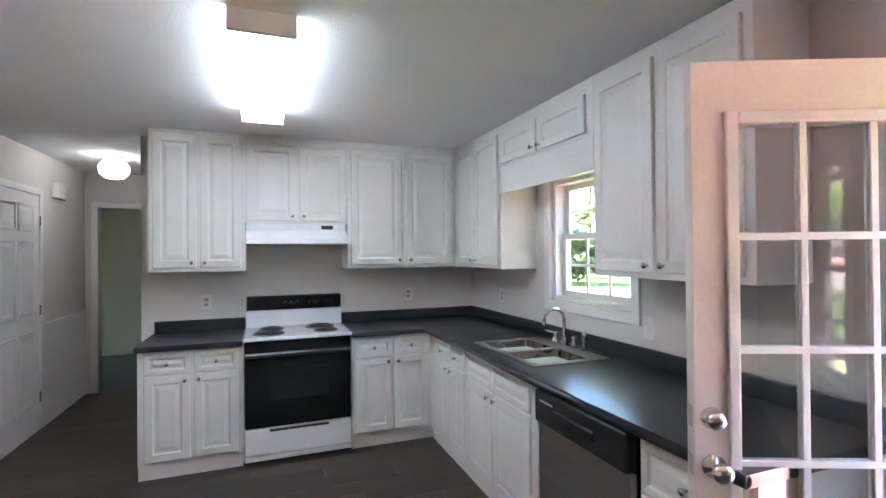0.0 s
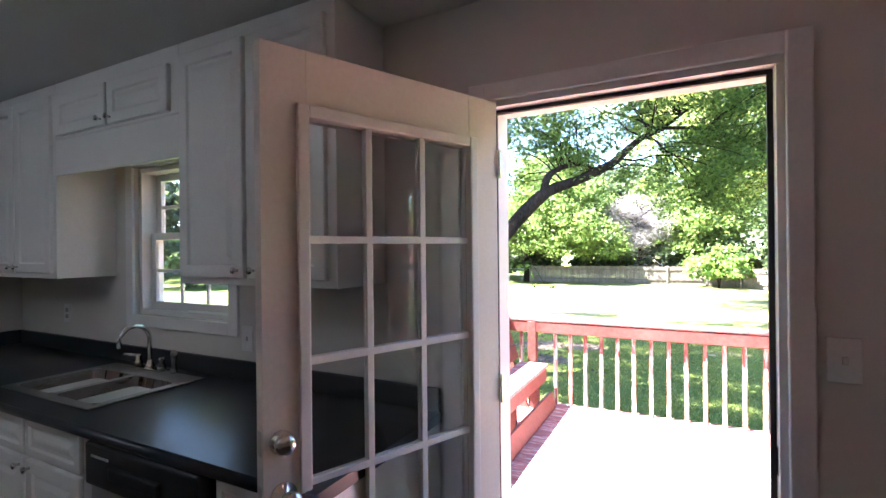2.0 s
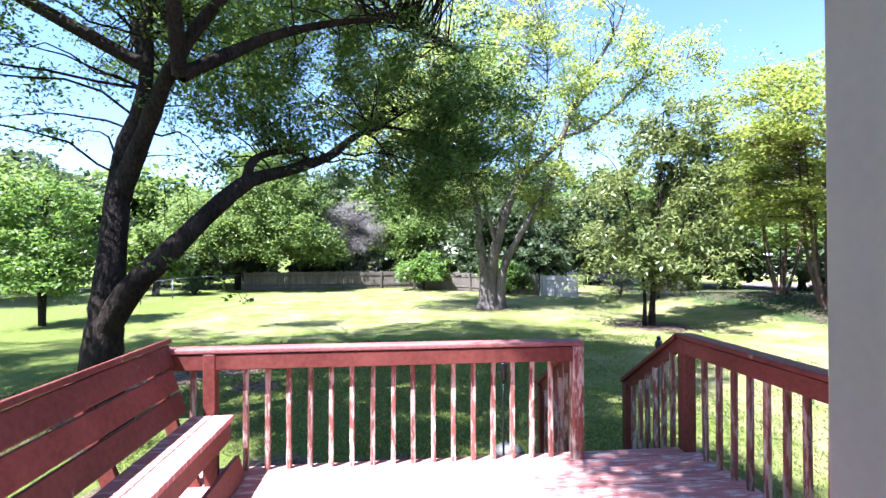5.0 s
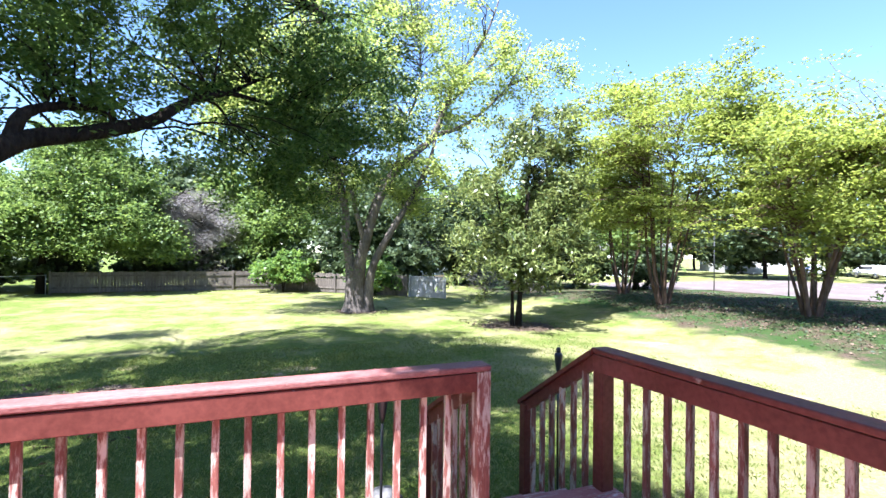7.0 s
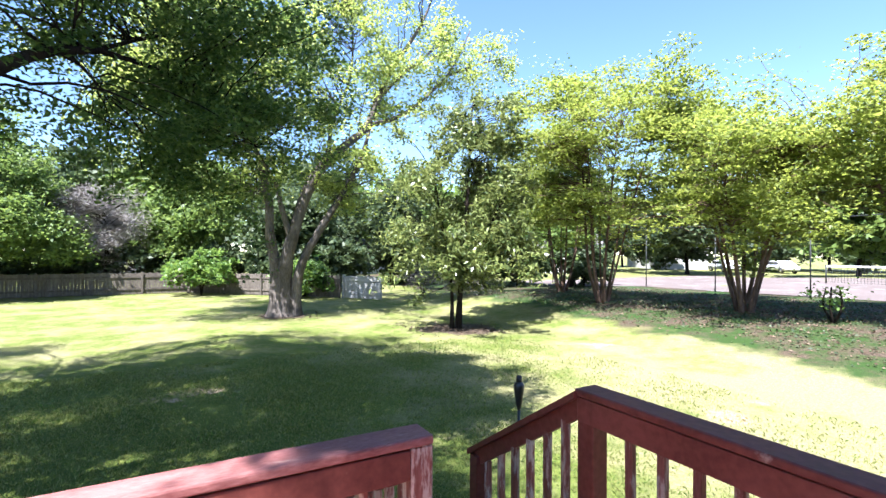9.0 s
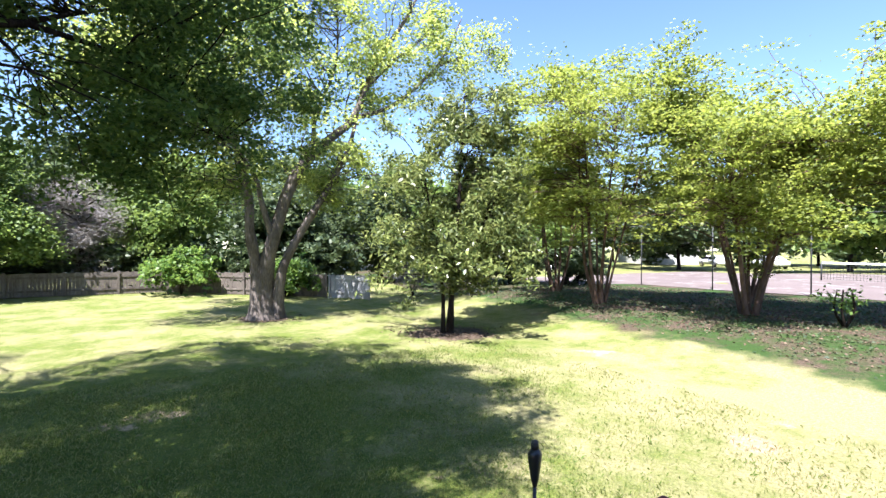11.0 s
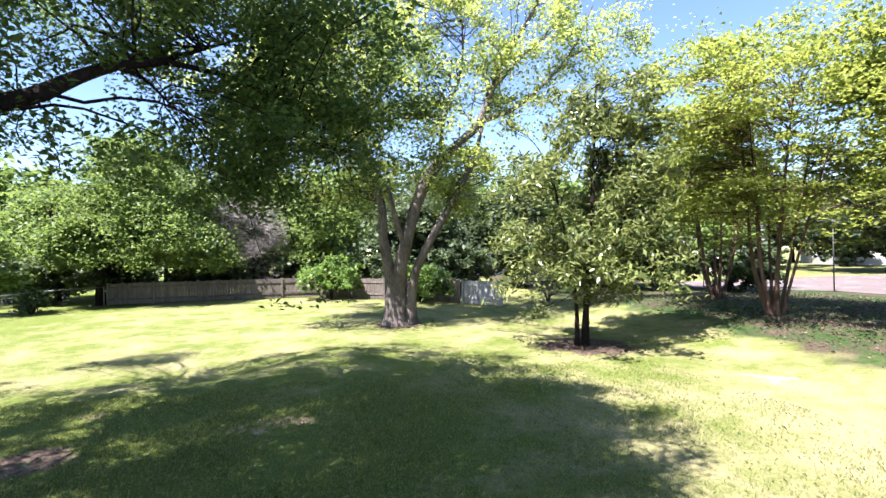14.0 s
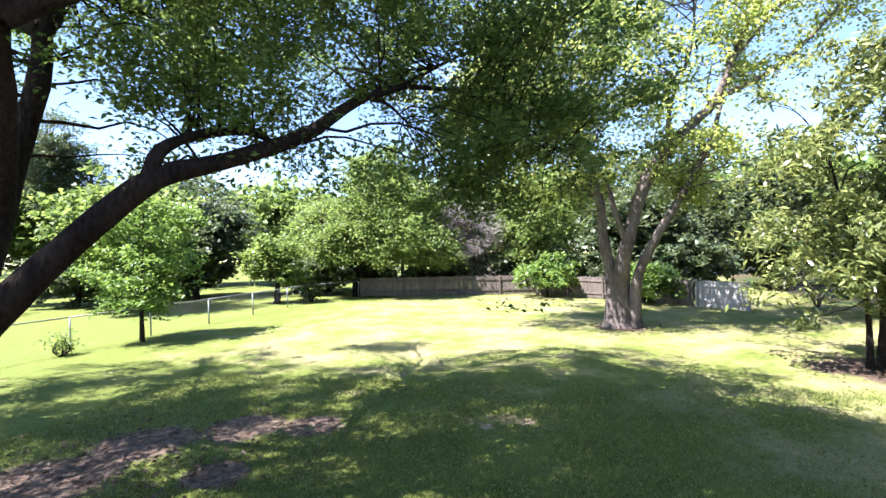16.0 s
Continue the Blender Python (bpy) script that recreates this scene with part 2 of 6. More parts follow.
def ground_material():
    """Lawn with pale dry and bare patches; brown litter bed towards the court."""
    m, nt, p = nodes_of("lawn")
    tc = nt.nodes.new("ShaderNodeTexCoord")

    def noise_tex(scale, detail=6, rough=0.6):
        n = nt.nodes.new("ShaderNodeTexNoise")
        n.inputs["Scale"].default_value = scale
        n.inputs["Detail"].default_value = detail
        n.inputs["Roughness"].default_value = rough
        nt.links.new(tc.outputs["Object"], n.inputs["Vector"])
        return n.outputs["Fac"]

    def ranged(v, a, b):
        r = nt.nodes.new("ShaderNodeMapRange")
        r.inputs["From Min"].default_value = a
        r.inputs["From Max"].default_value = b
        nt.links.new(v, r.inputs["Value"])
        return r.outputs["Result"]

    def mixed(f, a, b):
        x = nt.nodes.new("ShaderNodeMix")
        x.data_type = 'RGBA'
        nt.links.new(f, x.inputs[0])
        for i, c in ((6, a), (7, b)):
            if isinstance(c, tuple):
                x.inputs[i].default_value = rgb(c)
            else:
                nt.links.new(c, x.inputs[i])
        return x.outputs[2]

    blades = mixed(ranged(noise_tex(42, 6, 0.75), 0.38, 0.64), (0.018, 0.052, 0.006), (0.180, 0.205, 0.040))
    fine = mixed(ranged(noise_tex(2.4, 9, 0.8), 0.44, 0.66), blades, (0.115, 0.138, 0.028))
    tuft = mixed(ranged(noise_tex(8.0, 7, 0.75), 0.54, 0.72), fine, (0.205, 0.200, 0.064))
    litter = mixed(ranged(noise_tex(22, 6, 0.7), 0.40, 0.64), (0.040, 0.027, 0.018), (0.125, 0.092, 0.066))
    # Bed green kept dark: shade before the myrtles is painted into it.
    green = mixed(ranged(noise_tex(0.7, 7, 0.72), 0.42, 0.56), litter, (0.030, 0.058, 0.013))
    sep = nt.nodes.new("ShaderNodeSeparateXYZ")
    nt.links.new(tc.outputs["Object"], sep.inputs[0])

    def math_node(op, a, b):
        n = nt.nodes.new("ShaderNodeMath")
        n.operation = op
        for i, v in ((0, a), (1, b)):
            if isinstance(v, (int, float)):
                n.inputs[i].default_value = v
            else:
                nt.links.new(v, n.inputs[i])
        return n.outputs[0]

    parched = math_node('MULTIPLY', ranged(sep.outputs["Y"], -1.0, -7.0), ranged(sep.outputs["X"], 17.0, 9.0))
    thirst = math_node('ADD', noise_tex(0.75, 9, 0.78), math_node('SUBTRACT', math_node('MULTIPLY', parched, 0.20), math_node('MULTIPLY', ranged(sep.outputs["Y"], 7.0, 12.0), 0.16)))
    straw = mixed(ranged(noise_tex(26, 7, 0.8), 0.38, 0.62), (0.165, 0.150, 0.060), (0.315, 0.278, 0.148))
    # Greener grass by the deck, which also paints in some of the tree's shade.
    shade_green = math_node('MULTIPLY', ranged(sep.outputs["Y"], -4.0, 0.0), ranged(sep.outputs["X"], 17.0, 12.0))
    thirst = math_node('SUBTRACT', thirst, math_node('MULTIPLY', shade_green, 0.13))
    thirst = math_node('ADD', thirst, math_node('MULTIPLY', ranged(sep.outputs["X"], 14.0, 19.0), 0.07))
    dry = mixed(ranged(thirst, 0.48, 0.70), tuft, straw)
    worn = math_node('ADD', noise_tex(0.42, 8, 0.72), math_node('MULTIPLY', parched, 0.04))
    bare = mixed(math_node('MULTIPLY', ranged(worn, 0.655, 0.70), ranged(sep.outputs["X"], 22.0, 17.0)), dry, (0.40, 0.285, 0.19))
    wob = math_node('MULTIPLY', noise_tex(0.6, 5), 3.0)
    edge = math_node('ADD', math_node('ADD', sep.outputs["Y"], wob), math_node('MULTIPLY', sep.outputs["X"], 0.10))
    bed = ranged(math_node('MULTIPLY', edge, -1.0), 7.9, 8.5)
    back = ranged(sep.outputs["Y"], -24.0, -22.5)
    bed2 = math_node('MULTIPLY', bed, back)
    col = mixed(bed2, bare, green)

    def disc(x, y, r):
        dx = math_node('SUBTRACT', sep.outputs["X"], x)
        dy = math_node('SUBTRACT', sep.outputs["Y"], y)
        d = math_node('SQRT', math_node('ADD', math_node('MULTIPLY', dx, dx), math_node('MULTIPLY', dy, dy)), 0)
        d = math_node('ADD', d, math_node('MULTIPLY', noise_tex(1.6, 6, 0.7), r * 1.1))
        return ranged(math_node('MULTIPLY', d, -1.0), -r * 1.5, -r * 1.3)

    for x, y, r in ((22.9, -3.5, 1.1), (17.1, -7.6, 1.35), (9.3, 4.7, 1.3)):
        col = mixed(disc(x, y, r), col, litter)
    soil = mixed(ranged(noise_tex(9, 8, 0.8), 0.40, 0.62), (0.050, 0.034, 0.024), (0.215, 0.155, 0.112))
    for x, y, r in SOIL:
        col = mixed(disc(x, y, r), col, soil)
    col = mixed(disc(8.4, -6.7, 0.34), col, mixed(ranged(noise_tex(14, 8, 0.8), 0.40, 0.62), (0.250, 0.175, 0.105), (0.380, 0.275, 0.175)))
    nt.links.new(col, p.inputs["Base Color"])
    p.inputs["Roughness"].default_value = 0.9
    p.inputs["Specular IOR Level"].default_value = 0.15
    b = nt.nodes.new("ShaderNodeBump")
    b.inputs["Strength"].default_value = 0.9
    b.inputs["Distance"].default_value = 0.05
    nt.links.new(noise_tex(16, 6, 0.7), b.inputs["Height"])
    nt.links.new(b.outputs["Normal"], p.inputs["Normal"])
    return m


LAWN = ground_material()


# ---- builders ----
def finish(bm, name, material, parent=None, smooth=False, label=""):
    me = bpy.data.meshes.new(name)
    bmesh.ops.recalc_face_normals(bm, faces=bm.faces)
    bm.to_mesh(me)
    bm.free()
    if smooth:
        for poly in me.polygons:
            poly.use_smooth = True
    me.materials.append(material)
    ob = new(name, me)
    if parent is not None:
        ob.parent = parent
    if label:
        ob["label"] = label
    return ob


def part(name, bm, material, parent, label="", smooth=False):
    return finish(bm, name, material, parent, smooth, label)


def thing(name, m, label, category, group="", kind=""):
    ob = new(name)
    ob.matrix_world = m
    return tagged(ob, label, category, group, kind)


def add_box(bm, x0, y0, z0, x1, y1, z1, bevel=0.0, seg=2, m=None):
    r = bmesh.ops.create_cube(bm, size=1.0)
    vs = r["verts"]
    sx, sy, sz = abs(x1 - x0), abs(y1 - y0), abs(z1 - z0)
    for v in vs:
        v.co = Vector(((x0 + x1) / 2 + v.co.x * sx, (y0 + y1) / 2 + v.co.y * sy, (z0 + z1) / 2 + v.co.z * sz))
    if bevel > 0:
        es = list({e for v in vs for e in v.link_edges})
        rb = bmesh.ops.bevel(bm, geom=es, offset=min(bevel, 0.45 * min(sx, sy, sz)), segments=seg, affect='EDGES', profile=0.5)
        vs = list({v for f in rb["faces"] for v in f.verts} | {v for v in vs if v.is_valid})
    if m is not None:
        for v in vs:
            v.co = m @ v.co
    return vs


def box(x0, y0, z0, x1, y1, z1, bevel=0.0, seg=2, m=None):
    bm = bmesh.new()
    add_box(bm, x0, y0, z0, x1, y1, z1, bevel, seg, m)
    return bm


def lathe(bm, profile, n=20, m=None):
    """Turns (radius, height) pairs about z."""
    rings = []
    for r, h in profile:
        ring = []
        for i in range(n):
            a = 2 * math.pi * i / n
            v = bm.verts.new((r * math.cos(a), r * math.sin(a), h))
            ring.append(v)
        rings.append(ring)
    for a, b in zip(rings, rings[1:]):
        for i in range(n):
            bm.faces.new((a[i], a[(i + 1) % n], b[(i + 1) % n], b[i]))
    bm.faces.new(list(reversed(rings[0])))
    bm.faces.new(rings[-1])
    if m is not None:
        for ring in rings:
            for v in ring:
                v.co = m @ v.co
    return bm


def tube_bm(bm, pts, radius, n=10):
    """A round bar along points; radius is a number or one per point."""
    pts = [Vector(q) for q in pts]
    rad = radius if isinstance(radius, (list, tuple)) else [radius] * len(pts)
    rings = []
    ref = Vector((0.31, 0.17, 0.93))
    for i, q in enumerate(pts):
        d = (pts[min(i + 1, len(pts) - 1)] - pts[max(i - 1, 0)]).normalized()
        if abs(d.dot(ref)) > 0.97:
            ref = Vector((0.9, 0.2, 0.1))
        s = d.cross(ref).normalized()
        u = s.cross(d)
        rings.append([bm.verts.new(q + rad[i] * (math.cos(2 * math.pi * k / n) * s + math.sin(2 * math.pi * k / n) * u)) for k in range(n)])
    for a, b in zip(rings, rings[1:]):
        for k in range(n):
            bm.faces.new((a[k], a[(k + 1) % n], b[(k + 1) % n], b[k]))
    bm.faces.new(list(reversed(rings[0])))
    bm.faces.new(rings[-1])
    return bm


def panel_bm(w, h, t=0.019, frame_w=0.055, raised=True, u=0.0, v=0.0, z=0.0):
    """A raised-panel front in the u-v plane, from (u, v), its back at z."""
    bm = bmesh.new()
    steps = [(0.0, t - 0.004), (0.004, t), (frame_w, t), (frame_w + 0.008, t - 0.008), (frame_w + 0.018, t - 0.008)]
    if raised:
        steps += [(frame_w + 0.042, t - 0.0015)]
    rings = [[bm.verts.new((u + a, v + b, z)) for a, b in ((0, 0), (w, 0), (w, h), (0, h))]]
    for ins, d in steps:
        ins = min(ins, 0.48 * min(w, h))
        rings.append([bm.verts.new((u + a, v + b, z + d)) for a, b in ((ins, ins), (w - ins, ins), (w - ins, h - ins), (ins, h - ins))])
    for a, b in zip(rings, rings[1:]):
        for i in range(4):
            bm.faces.new((a[i], a[(i + 1) % 4], b[(i + 1) % 4], b[i]))
    bm.faces.new(rings[-1])
    bm.faces.new(list(reversed(rings[0])))
    return bm


def knob_bm(u, v, z, s=1.0):
    bm = bmesh.new()
    lathe(bm, [(0.006 * s, 0), (0.005 * s, 0.010 * s), (0.009 * s, 0.015 * s), (0.0135 * s, 0.020 * s), (0.0125 * s, 0.026 * s), (0.006 * s, 0.029 * s)], 12,
          Matrix.Translation((u, v, z)))
    return bm


XW, YW = 2.735, 4.58
ON_STOVE_WALL = Matrix(((1, 0, 0, 0), (0, 0, -1, YW), (0, 1, 0, 0), (0, 0, 0, 1)))
ON_WINDOW_WALL = Matrix(((0, 0, -1, XW), (-1, 0, 0, 0), (0, 1, 0, 0), (0, 0, 0, 1)))
CEIL_Z = 2.42


# ---- structure: kitchen shell ----
def wall_with_holes(name, axis, at, thick, lo, hi, z0, z1, holes, material):
    """A wall in the plane axis = at (thickness away from the room), pierced by (a0, a1, b0, b1) openings."""
    bm = bmesh.new()
    cuts = sorted({lo, hi, *[h[0] for h in holes], *[h[1] for h in holes]})
    for a, b in zip(cuts, cuts[1:]):
        spans = [(z0, z1)]
        for h in holes:
            if h[0] <= a + 1e-6 and h[1] >= b - 1e-6:
                nxt = []
                for s0, s1 in spans:
                    if h[2] > s0:
                        nxt.append((s0, min(h[2], s1)))
                    if h[3] < s1:
                        nxt.append((max(h[3], s0), s1))
                spans = nxt
        for s0, s1 in spans:
            if axis == 'x':
                add_box(bm, at, a, s0, at + thick, b, s1)
            else:
                add_box(bm, a, at, s0, b, at + thick, s1)
    bmesh.ops.remove_doubles(bm, verts=bm.verts, dist=0.0005)
    ob = finish(bm, name, material)
    return tagged(ob, kind="structure")


ROOM_X0, ROOM_Y0, HALL_Y1 = -1.0, -2.6, 6.65
DOOR_Y0, DOOR_Y1, DOOR_H = 0.212, 1.10, 2.05
WIN1 = (2.46, 3.25, 1.17, 2.0)
WIN2 = (-0.92, -0.06, 0.72, 1.99)
tagged(wall_with_holes("wall_east", 'x', XW, 0.15, ROOM_Y0 - 0.15, YW + 2.4, -0.02, CEIL_Z + 0.05,
                       [(DOOR_Y0, DOOR_Y1, -0.02, DOOR_H), WIN1, WIN2], WALL), "painted beige kitchen wall with door and windows", "wall")
tagged(wall_with_holes("wall_north", 'y', YW, 0.12, -0.04, XW - 0.002, 0.0, CEIL_Z, [], WALL), "painted beige wall behind the stove", "wall")
tagged(wall_with_holes("wall_west", 'x', ROOM_X0 - 0.12, 0.12, ROOM_Y0 - 0.15, HALL_Y1 - 0.002, -0.03, CEIL_Z, [], WALL), "painted beige hallway wall", "wall")
tagged(wall_with_holes("wall_south", 'y', ROOM_Y0 - 0.15, 0.15, ROOM_X0 + 0.002, XW - 0.002, -0.03, CEIL_Z, [], WALL), "plain painted end wall", "wall")
tagged(wall_with_holes("wall_hall_end", 'y', HALL_Y1, 0.12, ROOM_X0 - 0.12, XW - 0.002, -0.03, CEIL_Z, [(-0.88, -0.08, -0.03, 2.03)], WALL), "painted hallway end wall with open doorway", "wall")
tagged(wall_with_holes("wall_hall_side", 'x', 0.35, 0.10, YW + 0.124, HALL_Y1 - 0.002, 0.0, CEIL_Z, [], WALL), "plain hallway side wall", "wall")
# Olive paint taken nearly black: the far room's dimness is in the colour.
DARKROOM = surface("unlit_olive_wall", (0.048, 0.044, 0.026), (0.060, 0.055, 0.034), 0.8, coarse=1.2, fine=200, bump=0.1)
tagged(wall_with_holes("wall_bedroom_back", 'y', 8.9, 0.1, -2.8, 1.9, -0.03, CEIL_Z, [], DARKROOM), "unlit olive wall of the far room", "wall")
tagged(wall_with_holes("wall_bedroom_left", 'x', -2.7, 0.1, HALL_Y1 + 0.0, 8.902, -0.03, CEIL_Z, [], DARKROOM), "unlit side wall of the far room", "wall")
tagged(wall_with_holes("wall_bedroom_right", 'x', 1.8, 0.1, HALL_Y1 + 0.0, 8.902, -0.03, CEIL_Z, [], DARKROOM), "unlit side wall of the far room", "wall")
tagged(finish(box(ROOM_X0 - 1.8, ROOM_Y0 - 0.15, CEIL_Z, XW - 0.002, 9.05, CEIL_Z + 0.15), "ceiling", CEIL), "textured white ceiling", "ceiling", kind="structure")
floor = tagged(finish(box(ROOM_X0 - 1.8, ROOM_Y0 - 0.15, -0.16, XW - 0.002, 9.05, -0.012), "floor", BLACKP), "dark wood-look plank floor", "floor", kind="structure")
for n, args in (("baseboard_west", (ROOM_X0, 5.52, 0, ROOM_X0 + 0.014, HALL_Y1, 0.10)), ("baseboard_west_room", (ROOM_X0, ROOM_Y0, 0, ROOM_X0 + 0.014, 4.62, 0.10)),
                ("baseboard_east", (XW - 0.014, 1.13, 0, XW, 1.30, 0.10)), ("baseboard_east_dining", (XW - 0.014, ROOM_Y0, 0, XW, 0.155, 0.10)),
                ("baseboard_end", (-0.06, YW - 0.0, 0, -0.042, YW + 0.12, 0.10))):
    tagged(finish(box(*args, bevel=0.004), n, TRIM), "white painted baseboard", "baseboard", kind="structure")
tagged(finish(box(ROOM_X0, 5.52, 0.86, ROOM_X0 + 0.024, HALL_Y1 - 0.06, 0.915, 0.008), "trim_chair_rail", TRIM), "white painted chair rail", "trim", kind="structure")
tagged(finish(box(ROOM_X0, 5.52, 0.10, ROOM_X0 + 0.008, HALL_Y1, 0.858), "trim_wainscot", TRIM), "pale painted lower wall below the chair rail", "trim", kind="structure")


def casing(name, axis, at, sign, a0, a1, b0, b1, w=0.062, d=0.018, sill=False):
    """Flat casing round an opening, standing proud of the wall by d on the side of sign."""
    bm = bmesh.new()

    def bar(p0, p1, q0, q1):
        if axis == 'x':
            add_box(bm, at, p0, q0, at + sign * d, p1, q1, 0.005)
        else:
            add_box(bm, p0, at, q0, p1, at + sign * d, q1, 0.005)

    bar(a0 - w, a0, b0 if not sill else b0 - w, b1 + w)
    bar(a1, a1 + w, b0 if not sill else b0 - w, b1 + w)
    bar(a0, a1, b1, b1 + w)
    if sill:
        bar(a0, a1, b0 - w, b0)
    return tagged(finish(bm, name, TRIM), "white painted wood casing", "trim", kind="structure")


casing("trim_door_casing", 'x', XW, -1, DOOR_Y0, DOOR_Y1, 0, DOOR_H)
casing("trim_window_casing", 'x', XW, -1, WIN1[0], WIN1[1] + 0.0, WIN1[2], WIN1[3], w=0.065, sill=True)
casing("trim_dining_casing", 'x', XW, -1, WIN2[0], WIN2[1], WIN2[2], WIN2[3], w=0.062, sill=True)
casing("trim_hall_casing", 'y', HALL_Y1, -1, -0.88, -0.08, 0, 2.03)


def double_hung(name, win, cols, label, latches=False):
    """A double-hung window set into the wall: frame, two sashes with bars and panes."""
    y0, y1, z0, z1 = win
    w = thing(name, Matrix.Identity(4), label, "window", kind="structure")
    bm = bmesh.new()
    f = 0.03
    for a in ((y0 + 0.002, z0 + 0.002, y0 + f, z1 - 0.002), (y1 - f, z0 + 0.002, y1 - 0.002, z1 - 0.002), (y0 + f, z1 - f, y1 - f, z1 - 0.002), (y0 + f, z0 + 0.002, y1 - f, z0 + f)):
        add_box(bm, XW + 0.02, a[0], a[1], XW + 0.148, a[2], a[3], 0.003)
    part("window_frame", bm, TRIM, w)
    mid = z0 + (z1 - z0) * 0.53
    for k, (s0, s1, xo) in enumerate(((z0 + f, mid + 0.02, XW + 0.075), (mid - 0.02, z1 - f, XW + 0.108))):
        bm = bmesh.new()
        st = 0.038
        a0, a1 = y0 + f, y1 - f
        for a in ((a0, s0, a0 + st, s1), (a1 - st, s0, a1, s1), (a0 + st, s0, a1 - st, s0 + st), (a0 + st, s1 - st, a1 - st, s1)):
            add_box(bm, xo, a[0], a[1], xo + 0.03, a[2], a[3], 0.003)
        sash = part("sash", bm, TRIM, w)
        g = bmesh.new()
        g0, g1, h0, h1 = a0 + st, a1 - st, s0 + st, s1 - st
        for i in range(1, cols):
            y = g0 + (g1 - g0) * i / cols
            part("muntin", box(xo + 0.008, y - 0.009, h0, xo + 0.024, y + 0.009, h1, 0.002), TRIM, sash)
        zc = (h0 + h1) / 2
        part("muntin", box(xo + 0.006, g0, zc - 0.009, xo + 0.026, g1, zc + 0.009, 0.002), TRIM, sash)
        add_box(g, xo + 0.013, g0, h0, xo + 0.017, g1, h1)
        pane = part("pane", g, PANE, sash)
        pane.visible_shadow = False
        if latches and k == 0:
            for zl in (s0 + 0.40, s0 + 0.02):
                part("latch", box(xo - 0.02, a1 - 0.10, zl, xo, a1 - 0.02, zl + 0.018, 0.004), BLACKP, sash, "small dark metal latch")
    return w


double_hung("window_1", WIN1, 3, "white double-hung window with divided panes above the sink")
double_hung("window_2", WIN2, 1, "white double-hung window beside the back door", True)

# back door: jamb, weatherstrip, threshold
jamb = thing("door_frame_1", Matrix.Identity(4), "white painted jamb with black weatherstrip and threshold", "door frame", kind="structure")
for y0, y1 in ((DOOR_Y0 - 0.0, DOOR_Y0 + 0.02), (DOOR_Y1 - 0.02, DOOR_Y1)):
    part("jamb_post", box(XW + 0.002, y0, 0.0, XW + 0.175, y1, DOOR_H - 0.022, 0.002), TRIM, jamb)
part("jamb_head", box(XW + 0.002, DOOR_Y0, DOOR_H - 0.021, XW + 0.175, DOOR_Y1, DOOR_H), TRIM, jamb)
part("weatherstrip", box(XW + 0.045, DOOR_Y0 + 0.021, 0.03, XW + 0.062, DOOR_Y0 + 0.036, DOOR_H - 0.037), RUBBER, jamb)
part("weatherstrip", box(XW + 0.045, DOOR_Y1 - 0.026, 0.03, XW + 0.053, DOOR_Y1 - 0.0205, DOOR_H - 0.037), RUBBER, jamb)
part("weatherstrip", box(XW + 0.045, DOOR_Y0 + 0.021, DOOR_H - 0.036, XW + 0.062, DOOR_Y1 - 0.021, DOOR_H - 0.022), RUBBER, jamb)
part("threshold", box(XW + 0.003, DOOR_Y0 + 0.001, -0.012, XW + 0.20, DOOR_Y1 - 0.001, 0.016, 0.006), GALV, jamb)
part("strike_plate", box(XW + 0.018, DOOR_Y0 + 0.0195, 0.87, XW + 0.044, DOOR_Y0 + 0.0225, 0.95), CHROME, jamb, "worn metal strike plate")


